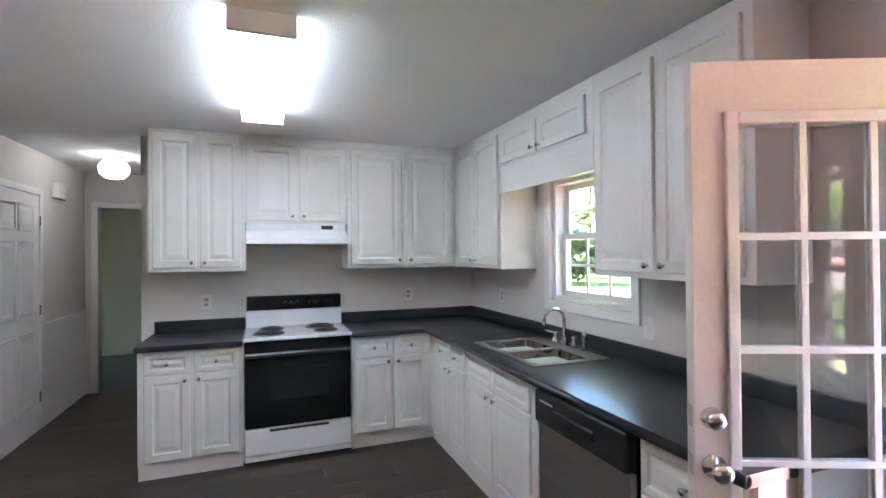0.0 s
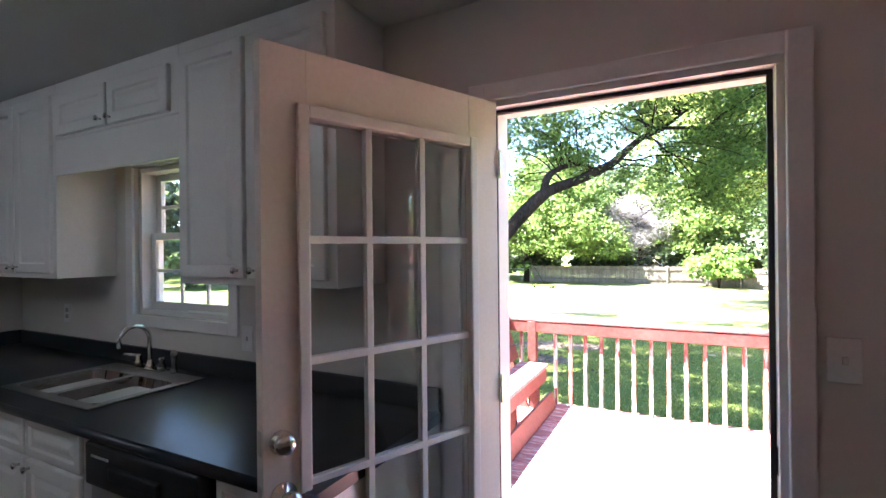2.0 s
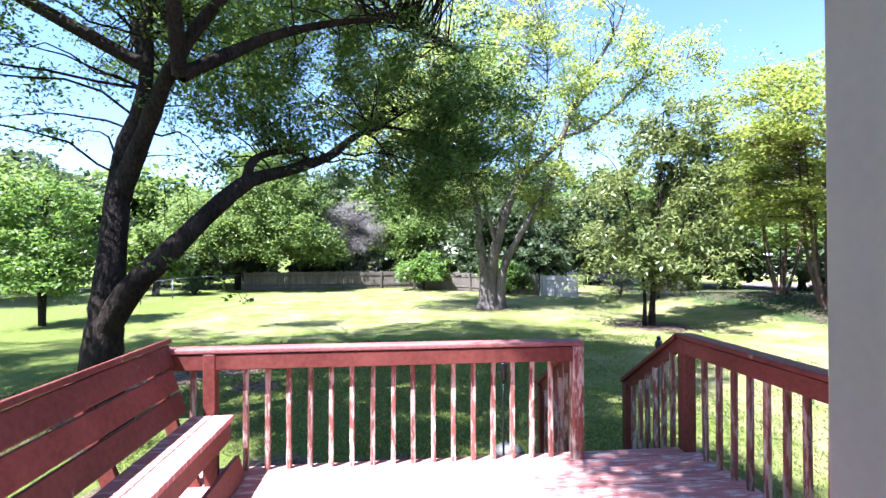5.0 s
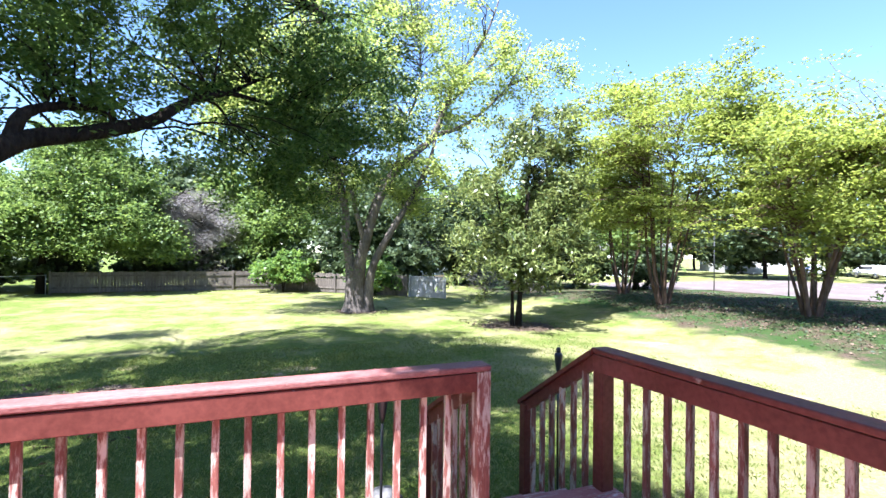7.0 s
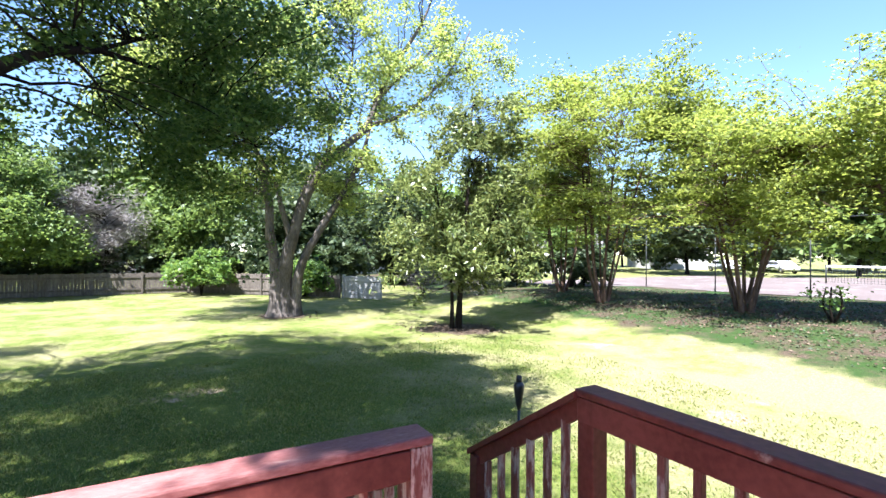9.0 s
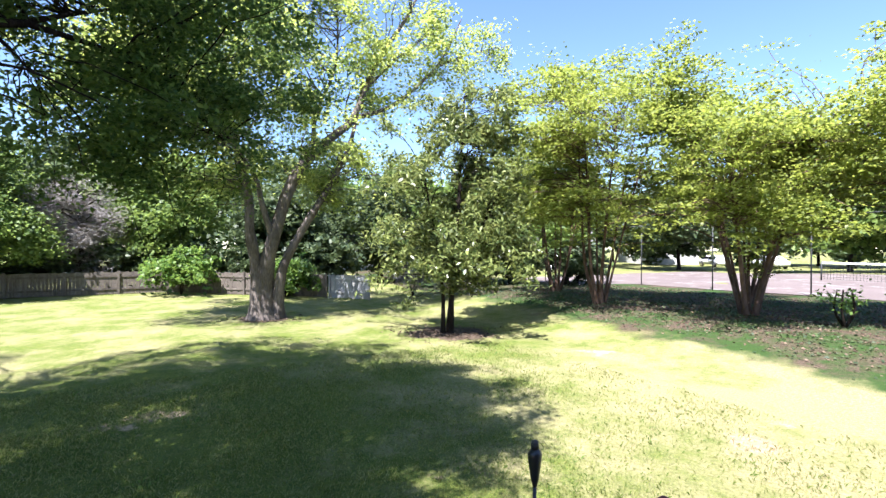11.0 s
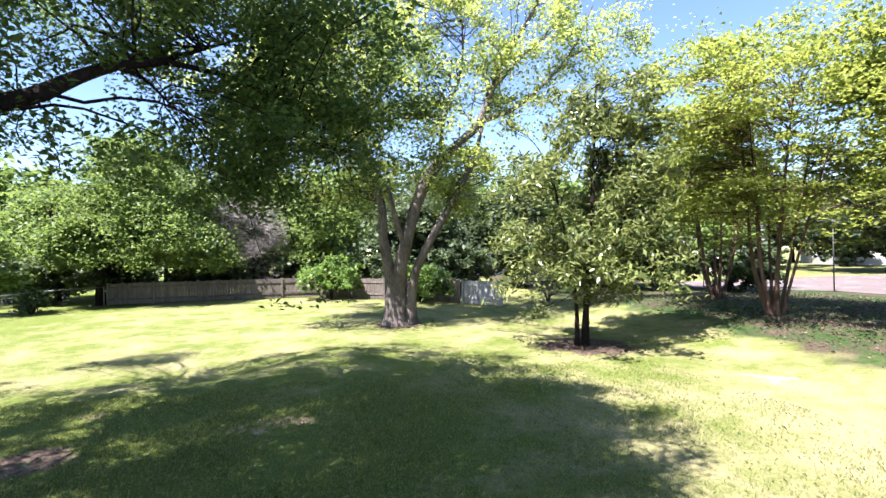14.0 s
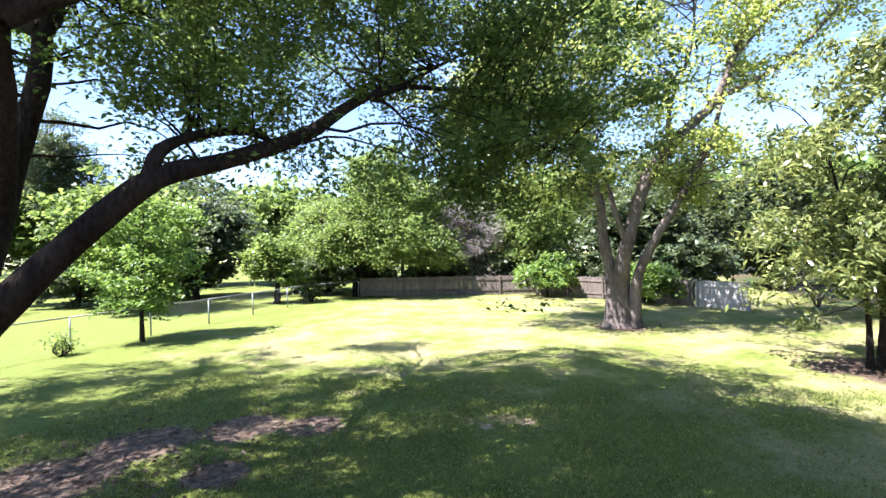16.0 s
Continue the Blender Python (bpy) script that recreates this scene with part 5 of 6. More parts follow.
# the big tree whose limb reaches over the lawn by the deck
G1 = ground_z(9.15, 4.5)
tree("shade_tree", (9.15, 4.5), [
    ([P(9.15, 4.5, G1 - 0.1), P(9.2, 4.45, 0.2), P(9.35, 4.45, 1.1), P(9.95, 4.6, 2.9), P(10.1, 4.35, 4.3), P(9.9, 4.4, 7.5)], 0.30, 0.06),
    ([P(9.2, 4.45, 0.4), P(9.1, 4.05, 1.0), P(9.2, 3.64, 1.47), P(9.62, 3.12, 2.19), P(9.90, 2.75, 2.58), P(10.37, 2.35, 2.80), P(11.0, 1.78, 3.17), P(11.35, 1.48, 3.52), P(11.63, 1.22, 3.77), P(12.06, 0.81, 4.02)], 0.185, 0.042),
    ([P(12.0, 0.87, 4.0), P(12.45, 0.1, 3.98), P(12.8, -0.5, 3.7), P(13.1, -1.2, 3.2)], 0.04, 0.010),
    ([P(12.0, 0.87, 4.0), P(12.6, 0.35, 4.5), P(13.2, -0.5, 5.1)], 0.035, 0.010),
    ([P(9.84, 2.82, 2.56), P(9.95, 2.76, 2.86), P(10.25, 2.58, 3.06), P(10.65, 2.30, 3.17), P(11.05, 2.05, 3.10), P(11.5, 1.9, 3.3)], 0.085, 0.018),
    ([P(11.63, 1.22, 3.77), P(11.85, 1.02, 3.72), P(12.1, 0.85, 3.55)], 0.035, 0.012),
    ([P(9.75, 4.55, 2.3), P(9.5, 4.1, 3.1), P(9.0, 3.4, 4.1), P(8.9, 2.5, 5.2), P(9.1, 1.2, 7.0)], 0.16, 0.04),
    ([P(9.0, 3.4, 3.8), P(10.2, 2.2, 5.0), P(11.6, 0.6, 5.9), P(13.0, -0.8, 6.0)], 0.10, 0.03),
    ([P(10.1, 4.35, 4.3), P(11.4, 5.2, 5.6), P(13.4, 5.6, 6.6)], 0.10, 0.03),
    # Limbs out to the added high clumps that shade deck and lawn.
    ([P(10.1, 4.35, 4.3), P(9.7, 7.6, 6.0), P(9.3, 10.4, 7.1), P(9.2, 12.4, 7.3)], 0.11, 0.03),
    ([P(9.7, 7.6, 6.0), P(11.6, 9.6, 6.9), P(13.6, 11.2, 7.3)], 0.07, 0.02),
    ([P(9.95, 4.4, 6.5), P(8.2, 4.9, 7.2), P(6.4, 5.5, 7.5)], 0.06, 0.02),
    ([P(9.0, 3.4, 3.8), P(7.6, 3.0, 5.6), P(6.2, 2.5, 6.6), P(4.7, 2.0, 7.2)], 0.10, 0.025),
# Most clumps above z 7 are unseen, added to shade deck, steps and lawn.
], [((10.6, 3.6, 6.6), (4.6, 4.4, 2.8), 230), ((8.5, 0.7, 7.2), (2.0, 2.1, 0.8), 156, 0.52), ((10.5, -0.1, 7.4), (2.2, 1.4, 0.6), 114, 0.52), ((13.9, 1.5, 7.0), (2.2, 1.6, 0.7), 90, 0.52), ((16.0, 2.0, 6.7), (1.3, 1.0, 0.6), 36, 0.52), ((4.4, 1.7, 7.4), (0.9, 0.9, 0.35), 130, 0.10), ((4.9, 2.3, 7.4), (0.8, 0.9, 0.35), 110, 0.15), ((3.6, 1.75, 7.3), (1.7, 1.0, 0.55), 97, 0.52), ((9.0, 0.2, 7.5), (2.5, 1.2, 0.7), 121, 0.52), ((6.4, 5.5, 7.5), (1.9, 1.8, 0.7), 181, 0.52), ((5.5, 4.9, 7.5), (1.1, 1.6, 0.6), 123, 0.52), ((10.2, -1.0, 7.5), (2.6, 1.0, 0.6), 105, 0.52), ((2.9, 1.3, 7.4), (1.2, 0.9, 0.45), 64, 0.52), ((5.6, 1.9, 7.5), (1.3, 0.8, 0.5), 48, 0.52), ((9.3, 11.2, 7.2), (3.4, 2.6, 1.0), 279, 0.52), ((11.4, 13.4, 7.2), (3.2, 1.9, 0.9), 137, 0.52), ((11.0, 9.4, 7.6), (2.0, 1.6, 0.7), 72, 0.52), ((13.3, 11.0, 7.2), (2.8, 2.4, 1.0), 113, 0.52), ((9.3, 1.8, 7.5), (3.4, 3.3, 0.9), 283, 0.52), ((12.4, 3.9, 7.6), (2.7, 3.0, 0.9), 186, 0.52), ((11.0, 7.6, 7.6), (4.2, 3.4, 1.0), 297, 0.52), ((7.2, 3.4, 7.8), (2.3, 2.6, 0.8), 167, 0.52), ((16.3, 7.3, 6.6), (1.3, 1.5, 0.8), 50), ((14.6, 3.4, 6.6), (2.6, 3.0, 1.8), 100), ((8.8, 8.6, 6.8), (3.2, 3.0, 2.0), 156), ((11.2, 2.9, 3.7), (1.8, 2.2, 1.1), 75), ((12.3, 0.6, 3.0), (1.5, 1.6, 0.9), 45), ((13.2, -0.6, 4.5), (2.5, 2.3, 2.7), 230), ((12.7, -1.0, 3.6), (1.8, 1.4, 1.5), 62, 0.55), ((12.0, -0.1, 3.6), (1.5, 1.3, 1.3), 44, 0.55), ((12.4, 2.4, 4.9), (2.4, 2.2, 1.1), 95), ((8.6, 1.4, 6.9), (2.6, 2.6, 1.5), 88, 0.52), ((13.6, 4.8, 5.6), (2.6, 2.6, 1.9), 90), ((9.5, 6.8, 5.0), (2.6, 2.2, 2.4), 70)],
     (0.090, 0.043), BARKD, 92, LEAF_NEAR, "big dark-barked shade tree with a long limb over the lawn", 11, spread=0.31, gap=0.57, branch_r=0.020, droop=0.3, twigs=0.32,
     extra=[((11.9, -0.36, 1.12), (12.1, 0.1, 2.7)), ((11.9, -0.78, 1.06), (12.1, -0.4, 2.6)), ((7.85, 2.25, 0.96), (8.1, 2.7, 1.5)), ((8.0, 2.6, 1.2), (8.3, 2.9, 2.0)), ((8.0, 2.95, 1.25), (8.5, 3.1, 2.2)), ((8.1, 3.2, 1.35), (8.6, 3.4, 2.3))])

# the maple in the middle of the lawn
G2 = ground_z(22.9, -3.5)
tree("maple_tree", (22.9, -3.5), [
    ([P(22.9, -3.5, G2 - 0.1), P(22.8, -3.5, 0.6), P(22.5, -3.65, 1.7), P(22.4, -4.4, 4.1), P(22.3, -5.7, 5.6), P(22.3, -6.5, 6.4), P(22.2, -7.4, 8.6), P(22.2, -8.8, 10.9), P(22.0, -9.4, 12.6)], 0.34, 0.03),
    ([P(22.75, -3.85, G2 - 0.1), P(22.6, -4.0, 0.7), P(22.4, -4.55, 2.0), P(22.3, -5.65, 3.9), P(22.2, -6.4, 5.6), P(22.6, -7.0, 8.0)], 0.23, 0.045),
    ([P(22.85, -3.3, G2 - 0.1), P(22.8, -3.2, 0.8), P(22.6, -2.95, 2.1), P(22.5, -2.85, 3.5), P(22.7, -2.2, 5.9), P(23.2, -1.2, 8.5)], 0.28, 0.06),
    ([P(22.5, -3.7, 1.8), P(22.3, -3.3, 3.0), P(22.2, -2.9, 4.2), P(22.0, -1.2, 6.2), P(22.0, 0.6, 7.6)], 0.13, 0.03),
    ([P(22.35, -5.0, 4.8), P(22.6, -5.2, 6.4), P(22.5, -5.9, 8.4), P(22.7, -6.0, 11.0)], 0.10, 0.025),
    ([P(22.3, -6.5, 6.4), P(22.2, -7.9, 7.0), P(22.1, -9.2, 8.1), P(22.1, -10.2, 9.3), P(22.2, -11.2, 11.2)], 0.11, 0.02),
    ([P(22.1, -9.9, 8.9), P(22.1, -11.4, 9.7), P(22.2, -13.9, 10.7)], 0.06, 0.012),
    ([P(22.25, -7.0, 7.6), P(22.0, -8.2, 8.9), P(21.9, -9.9, 10.4)], 0.07, 0.015),
], [((23.0, -2.6, 8.2), (5.2, 5.0, 4.8), 300), ((22.0, -7.4, 9.4), (3.0, 3.2, 3.6), 95), ((22.1, -10.6, 9.6), (1.8, 2.4, 1.6), 30), ((22.2, -13.0, 10.4), (1.1, 1.6, 0.9), 13), ((22.8, -4.0, 12.4), (4.0, 4.6, 2.6), 70), ((22.2, 0.6, 6.6), (3.0, 3.0, 2.8), 110), ((22.6, -6.0, 4.4), (2.6, 2.6, 1.8), 75), ((23.5, -2.0, 4.4), (2.6, 2.8, 1.6), 50)],
     (0.140, 0.092), BARK, 78, LEAF_MAPLE, "large multi-stemmed maple with fresh yellow-green leaves", 12, spread=0.52, gap=0.50, branch_r=0.026, flare=1.75, twigs=0.85)

# magnolia
G3 = ground_z(17.15, -7.55)
tree("magnolia_tree", (17.15, -7.55), [
    ([P(17.15, -7.62, G3 - 0.05), P(17.1, -7.66, 0.3), P(17.0, -7.8, 2.6), P(17.0, -8.0, 6.0)], 0.115, 0.025),
    ([P(17.2, -7.42, G3 - 0.05), P(17.2, -7.40, 0.4), P(17.35, -7.2, 2.0), P(17.5, -6.9, 3.9)], 0.07, 0.02),
    ([P(17.1, -7.72, 0.5), P(16.9, -8.1, 1.3), P(16.6, -8.6, 2.6)], 0.06, 0.02),
], [((17.0, -7.75, 1.6), (2.9, 2.9, 1.75), 230), ((17.0, -7.9, 3.5), (2.5, 2.6, 1.9), 210), ((17.0, -8.1, 5.1), (1.75, 1.9, 1.7), 120)],
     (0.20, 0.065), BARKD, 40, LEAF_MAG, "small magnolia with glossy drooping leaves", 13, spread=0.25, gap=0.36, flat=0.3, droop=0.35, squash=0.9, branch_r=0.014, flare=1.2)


def myrtle(base, crown_c, crown_r, seed, label, n=150, top=4):
    z = ground_z(base[0], base[1])
    rng = np.random.default_rng(seed + 90)
    stems = []
    for k in range(7):
        a = 2 * math.pi * k / 7 + rng.uniform(-0.3, 0.3)
        b0 = (base[0] + 0.16 * math.cos(a), base[1] + 0.16 * math.sin(a), z - 0.05)
        tipr = rng.uniform(0.30, 0.62)
        tip = (crown_c[0] + crown_r[0] * tipr * math.cos(a), crown_c[1] + crown_r[1] * tipr * math.sin(a), crown_c[2] + crown_r[2] * rng.uniform(-0.1, 0.4))
        mid = (base[0] + 0.55 * math.cos(a), base[1] + 0.55 * math.sin(a), z + 1.5)
        stems.append(([b0, mid, ((mid[0] + tip[0]) / 2, (mid[1] + tip[1]) / 2, (mid[2] * 0.45 + tip[2] * 0.55)), tip], rng.uniform(0.05, 0.085), 0.015))
    blobs = [(crown_c, crown_r, n), ((crown_c[0] + 0.3, crown_c[1] + crown_r[1] * 0.62, crown_c[2] - crown_r[2] * 0.42), (crown_r[0] * 0.8, crown_r[1] * 0.55, crown_r[2] * 0.25), n // 4), ((crown_c[0] - 0.9, crown_c[1] + crown_r[1] * 0.95, crown_c[2] + 0.2), (crown_r[0] * 0.75, crown_r[1] * 0.6, crown_r[2] * 0.38), n // 3)]
    for k in range(top):
        a = rng.uniform(0, 6.28)
        blobs.append(((crown_c[0] + crown_r[0] * 0.6 * math.cos(a), crown_c[1] + crown_r[1] * 0.6 * math.sin(a), crown_c[2] + crown_r[2] * rng.uniform(-0.6, 0.7)), (crown_r[0] * 0.5, crown_r[1] * 0.5, crown_r[2] * 0.28), n // 4))
    return tree("crape_myrtle", base, stems, blobs, (0.125, 0.075), BARKT, 54, LEAF_MYRTLE, label, seed, spread=0.44, squash=0.24, gap=0.42, flat=0.7, droop=0.05,
                branch_r=0.02, group="row of myrtles", flare=1.25, sides=9, twigs=0.7)


myrtle((16.97, -13.73), (16.7, -13.8, 5.1), (3.5, 3.5, 4.0), 21, "tall multi-trunk tree with layered yellow-green leaves", 230, 7)
myrtle((12.60, -14.87), (12.5, -14.9, 4.05), (3.3, 3.2, 3.0), 22, "spreading multi-trunk tree with yellow-green leaves", 200, 6)
myrtle((8.9, -16.4), (8.9, -16.2, 4.6), (3.0, 3.0, 3.0), 23, "multi-trunk tree with yellow-green leaves by the court", 230, 6)
myrtle((14.2, -17.8), (14.3, -17.6, 4.6), (2.4, 2.4, 2.7), 24, "multi-trunk tree standing behind the others", 120, 4)
myrtle((21.5, -16.0), (21.5, -16.0, 4.2), (2.6, 2.6, 2.8), 25, "slender multi-trunk tree near the shed", 120, 3)

# sapling and low shrubs
G5 = ground_z(19.4, 12.2)
tree("young_tree", (19.4, 12.2), [([P(19.4, 12.2, G5 - 0.05), P(19.4, 12.2, 1.0), P(19.5, 12.1, 3.8)], 0.07, 0.015), ([P(19.45, 12.3, G5 - 0.05), P(19.8, 12.6, 1.0), P(20.0, 12.7, 2.6)], 0.05, 0.012), ([P(19.35, 12.1, G5 - 0.05), P(19.0, 11.8, 0.9), P(18.8, 11.5, 2.2)], 0.05, 0.012)],
     [((19.5, 12.2, 2.3), (2.0, 2.0, 2.0), 210), ((19.3, 12.0, 0.70), (1.7, 1.7, 0.7), 80)], (0.15, 0.10), BARKD, 42, LEAF_SAP, "young leafy tree at the chain-link fence", 31, spread=0.3, gap=0.34, branch_r=0.012, flare=1.1)


def shrub(x, y, r, h, mat_, seed, label, n=60, leaf=(0.16, 0.11), nm="garden_shrub"):
    g = ground_z(x, y)
    stems = [([P(x, y, g - 0.03), P(x + 0.2 * math.cos(k), y + 0.2 * math.sin(k), g + h * 0.35), P(x + r * 0.5 * math.cos(k), y + r * 0.5 * math.sin(k), g + h * 0.75)], 0.04, 0.012) for k in (0.3, 1.6, 2.9, 4.2, 5.3)]
    t = tree(nm, (x, y), stems, [((x, y, g + h * 0.55), (r, r, h * 0.5), n)], leaf, BARKD, 40, mat_, label, seed, spread=0.3, gap=0.2, branch_r=0.012, flare=1.0, sides=6)
    t["category"] = "shrub"
    return t


shrub(33.2, -1.2, 2.0, 2.3, LEAF_SAP, 41, "light green shrub before the back fence", 90, (0.22, 0.16))
shrub(29.6, -5.6, 1.5, 2.0, LEAF_SAP, 42, "light green shrub beside the gate", 70, (0.22, 0.16))
shrub(26.2, -11.0, 1.2, 1.5, TWIG, 43, "dry grey twiggy shrub beside the gate", 60, (0.24, 0.02))
shrub(23.6, -11.6, 1.2, 1.4, TWIG, 44, "dry grey twiggy shrub beside the gate", 60, (0.24, 0.02))
shrub(10.2, -14.4, 0.30, 1.2, LEAF_SAP, 45, "small leafy sprout in the leaf-litter bed", 4, (0.12, 0.08))
shrub(17.0, 12.6, 0.22, 0.55, LEAF_BACK, 46, "small dark weed at the fence post", 8, (0.10, 0.06))
shrub(31.5, 12.3, 0.5, 0.9, LEAF_DARK, 47, "small dark shrub at the fence corner", 16, (0.18, 0.10))


# woods round the garden
def wood_tree(x, y, r, h, mat_, seed, label, n=130, leaf=(0.42, 0.32), low=0.22, nm="background_tree", spread=0.75, bark=None, per=44):
    g = ground_z(x, y)
    stems = [([P(x, y, g - 0.1), P(x + 0.1, y, g + h * 0.35), P(x, y + 0.2, g + h * 0.9)], 0.22, 0.05)]
    blobs = [((x, y, g + h * (0.5 + low / 2)), (r, r, h * (0.5 - low / 2)), n)]
    rng = np.random.default_rng(seed)
    for k in range(3):
        a = rng.uniform(0, 6.28)
        blobs.append(((x + r * 0.55 * math.cos(a), y + r * 0.55 * math.sin(a), g + h * rng.uniform(0.35, 0.75)), (r * 0.55, r * 0.55, h * 0.2), n // 4))
    return tree(nm, (x, y), stems, blobs, leaf, bark or BARKD, per, mat_, label, seed, spread=spread, gap=0.26, branch_r=0.05, flare=1.2, sides=8, twigs=0.3)


GW = ground_z(35.2, 11.0)
tree("background_tree", (35.2, 11.0), [
    ([P(35.2, 11.0, GW - 0.1), P(35.2, 10.9, 1.2), P(35.3, 9.8, 3.6), P(35.4, 9.2, 7.4)], 0.26, 0.05),
    ([P(35.2, 10.9, 1.0), P(35.0, 9.0, 2.2), P(34.8, 6.6, 3.4)], 0.13, 0.03),
    ([P(35.2, 10.9, 1.4), P(35.0, 12.6, 3.0), P(35.0, 13.6, 4.6)], 0.11, 0.03),
], [((34.9, 9.0, 4.2), (3.2, 4.4, 3.5), 280), ((33.5, 7.2, 2.5), (2.0, 3.2, 1.5), 190, 0.08), ((33.6, 11.2, 2.5), (2.0, 2.4, 1.4), 130, 0.08), ((35.4, 9.4, 7.4), (2.4, 2.8, 1.5), 70), ((34.6, 5.2, 2.0), (1.0, 1.3, 1.6), 40)],
     (0.19, 0.13), BARKD, 88, LEAF_BACK, "dense green tree overhanging the back fence", 51, spread=0.62, gap=0.30, branch_r=0.05, flare=1.2, sides=8, twigs=0.3)
wood_tree(39.5, 15.0, 3.4, 7.0, LEAF_BACK, 52, "dense green tree behind the back fence", 170, (0.26, 0.18), 0.0, per=60)
wood_tree(37.0, 3.4, 2.2, 6.6, TWIG, 53, "bare grey-twigged tree behind the back fence", 170, (0.50, 0.022), 0.06, spread=0.55, per=60)
wood_tree(38.6, -0.8, 2.8, 7.5, LEAF_BACK, 54, "green tree behind the back fence", 190, (0.26, 0.18), 0.0, per=60)
wood_tree(40.0, -9.6, 1.7, 6.0, LEAF_DARK, 66, "narrow dark tree before the white house", 90, (0.26, 0.18), 0.15)
wood_tree(35.8, -6.5, 2.8, 7.0, LEAF_DARK, 55, "dark green tree behind the angled fence", 180, (0.34, 0.25), 0.0)
wood_tree(35.0, -13.0, 2.6, 7.5, LEAF_DARK, 56, "dark evergreen beyond the gate", 130, (0.34, 0.24), 0.2)
wood_tree(30.5, -17.5, 2.8, 7.5, LEAF_BACK, 57, "green tree beyond the gate", 130, (0.34, 0.26), 0.25)
wood_tree(26.5, -21.6, 2.3, 6.5, LEAF_BACK, 65, "green tree at the corner of the court", 120, (0.30, 0.22), 0.1)
wood_tree(31.0, 14.2, 1.6, 4.2, LEAF_BACK, 58, "small tree at the corner of the fence", 60, (0.26, 0.18), 0.25, spread=0.45)
wood_tree(27.5, 21.0, 3.4, 7.5, LEAF_BACK, 59, "green tree in the next garden", 140, (0.34, 0.25), 0.2)
wood_tree(34.0, 22.0, 3.8, 8.0, LEAF_DARK, 60, "dark green tree in the next garden", 140, (0.36, 0.26), 0.1)
PINE = wood_tree(30.0, 34.0, 3.2, 15.0, LEAF_DARK, 61, "tall pine beyond the next garden", 130, (0.6, 0.10), 0.45, "pine_tree", 0.8, BARK)
UNDER = shrub(37.0, 6.0, 2.2, 2.8, LEAF_DARK, 64, "dark undergrowth at the edge of the woods", 110, (0.34, 0.24), "woodland_shrub")
UNDER["group"] = "undergrowth round the garden"
urng = random.Random(8)
for x, y, k in ((37.0, 10.5, 1.0), (37.4, 2.0, 0.9), (37.2, -2.0, 1.0), (35.0, -5.0, 1.0), (32.6, -8.4, 1.1), (29.0, -14.8, 0.9), (36.0, 14.0, 1.0), (39.0, 17.5, 1.1), (36.0, 24.0, 1.3), (30.0, 27.0, 1.3), (22.0, 30.0, 1.4), (37.0, -15.0, 1.2), (24.6, -20.6, 0.9), (30.0, -20.0, 1.1),
                (40.0, -19.5, 1.4), (46.0, -24.0, 1.6), (50.0, -40.0, 2.0), (47.0, -58.0, 2.0), (38.0, -68.0, 2.0), (29.0, -70.0, 2.0), (20.0, -71.0, 2.0), (11.0, -70.0, 2.0), (2.0, -70.0, 2.0), (-7.0, -68.0, 2.0), (52.0, -50.0, 2.0)):
    c = copy_thing(UNDER, Matrix.Translation((x, y, ground_z(x, y) - 0.05)) @ Matrix.Rotation(urng.uniform(0, 6.28), 4, 'Z'))
    c.scale = (k, k, k * (1.6 if k < 0.8 else 1.0))
FAR1 = wood_tree(52.0, 0.0, 6.5, 11.0, LEAF_BACK, 62, "tree at the edge of the woods", 200, (0.62, 0.46), 0.08, spread=1.0, per=28)
FAR2 = wood_tree(56.0, 14.0, 6.5, 12.0, LEAF_DARK, 63, "dark tree at the edge of the woods", 200, (0.62, 0.46), 0.06, spread=1.0, per=28)
frng = random.Random(5)
for ob in (FAR1, FAR2):
    ob["group"] = "woods round the garden"
for k, (x, y) in enumerate([(50, 24), (47, 34), (40, 42), (54, -12), (50, -22), (58, 6), (52, -33), (30, 50), (18, 46), (8, 44), (66, -34), (60, -66), (44, -74), (26, -76), (8, -78), (-8, -74), (62, 28), (66, -54), (52, -72), (35, -77), (17, -79), (72, -46), (64, -20), (37, -49), (23, -52), (48, -44), (6, -54)]):
    src = (FAR1, FAR2)[k % 2]
    copy_thing(src, Matrix.Translation((x, y, ground_z(x, y) - 0.1)) @ Matrix.Rotation(frng.uniform(0, 6.28), 4, 'Z') @ Matrix.Scale(1.0, 4))
for k, (x, y) in enumerate([(24, 40), (36, 36), (20, 34)]):
    copy_thing(PINE, Matrix.Translation((x, y, ground_z(x, y) - 0.1)) @ Matrix.Rotation(frng.uniform(0, 6.28), 4, 'Z'))


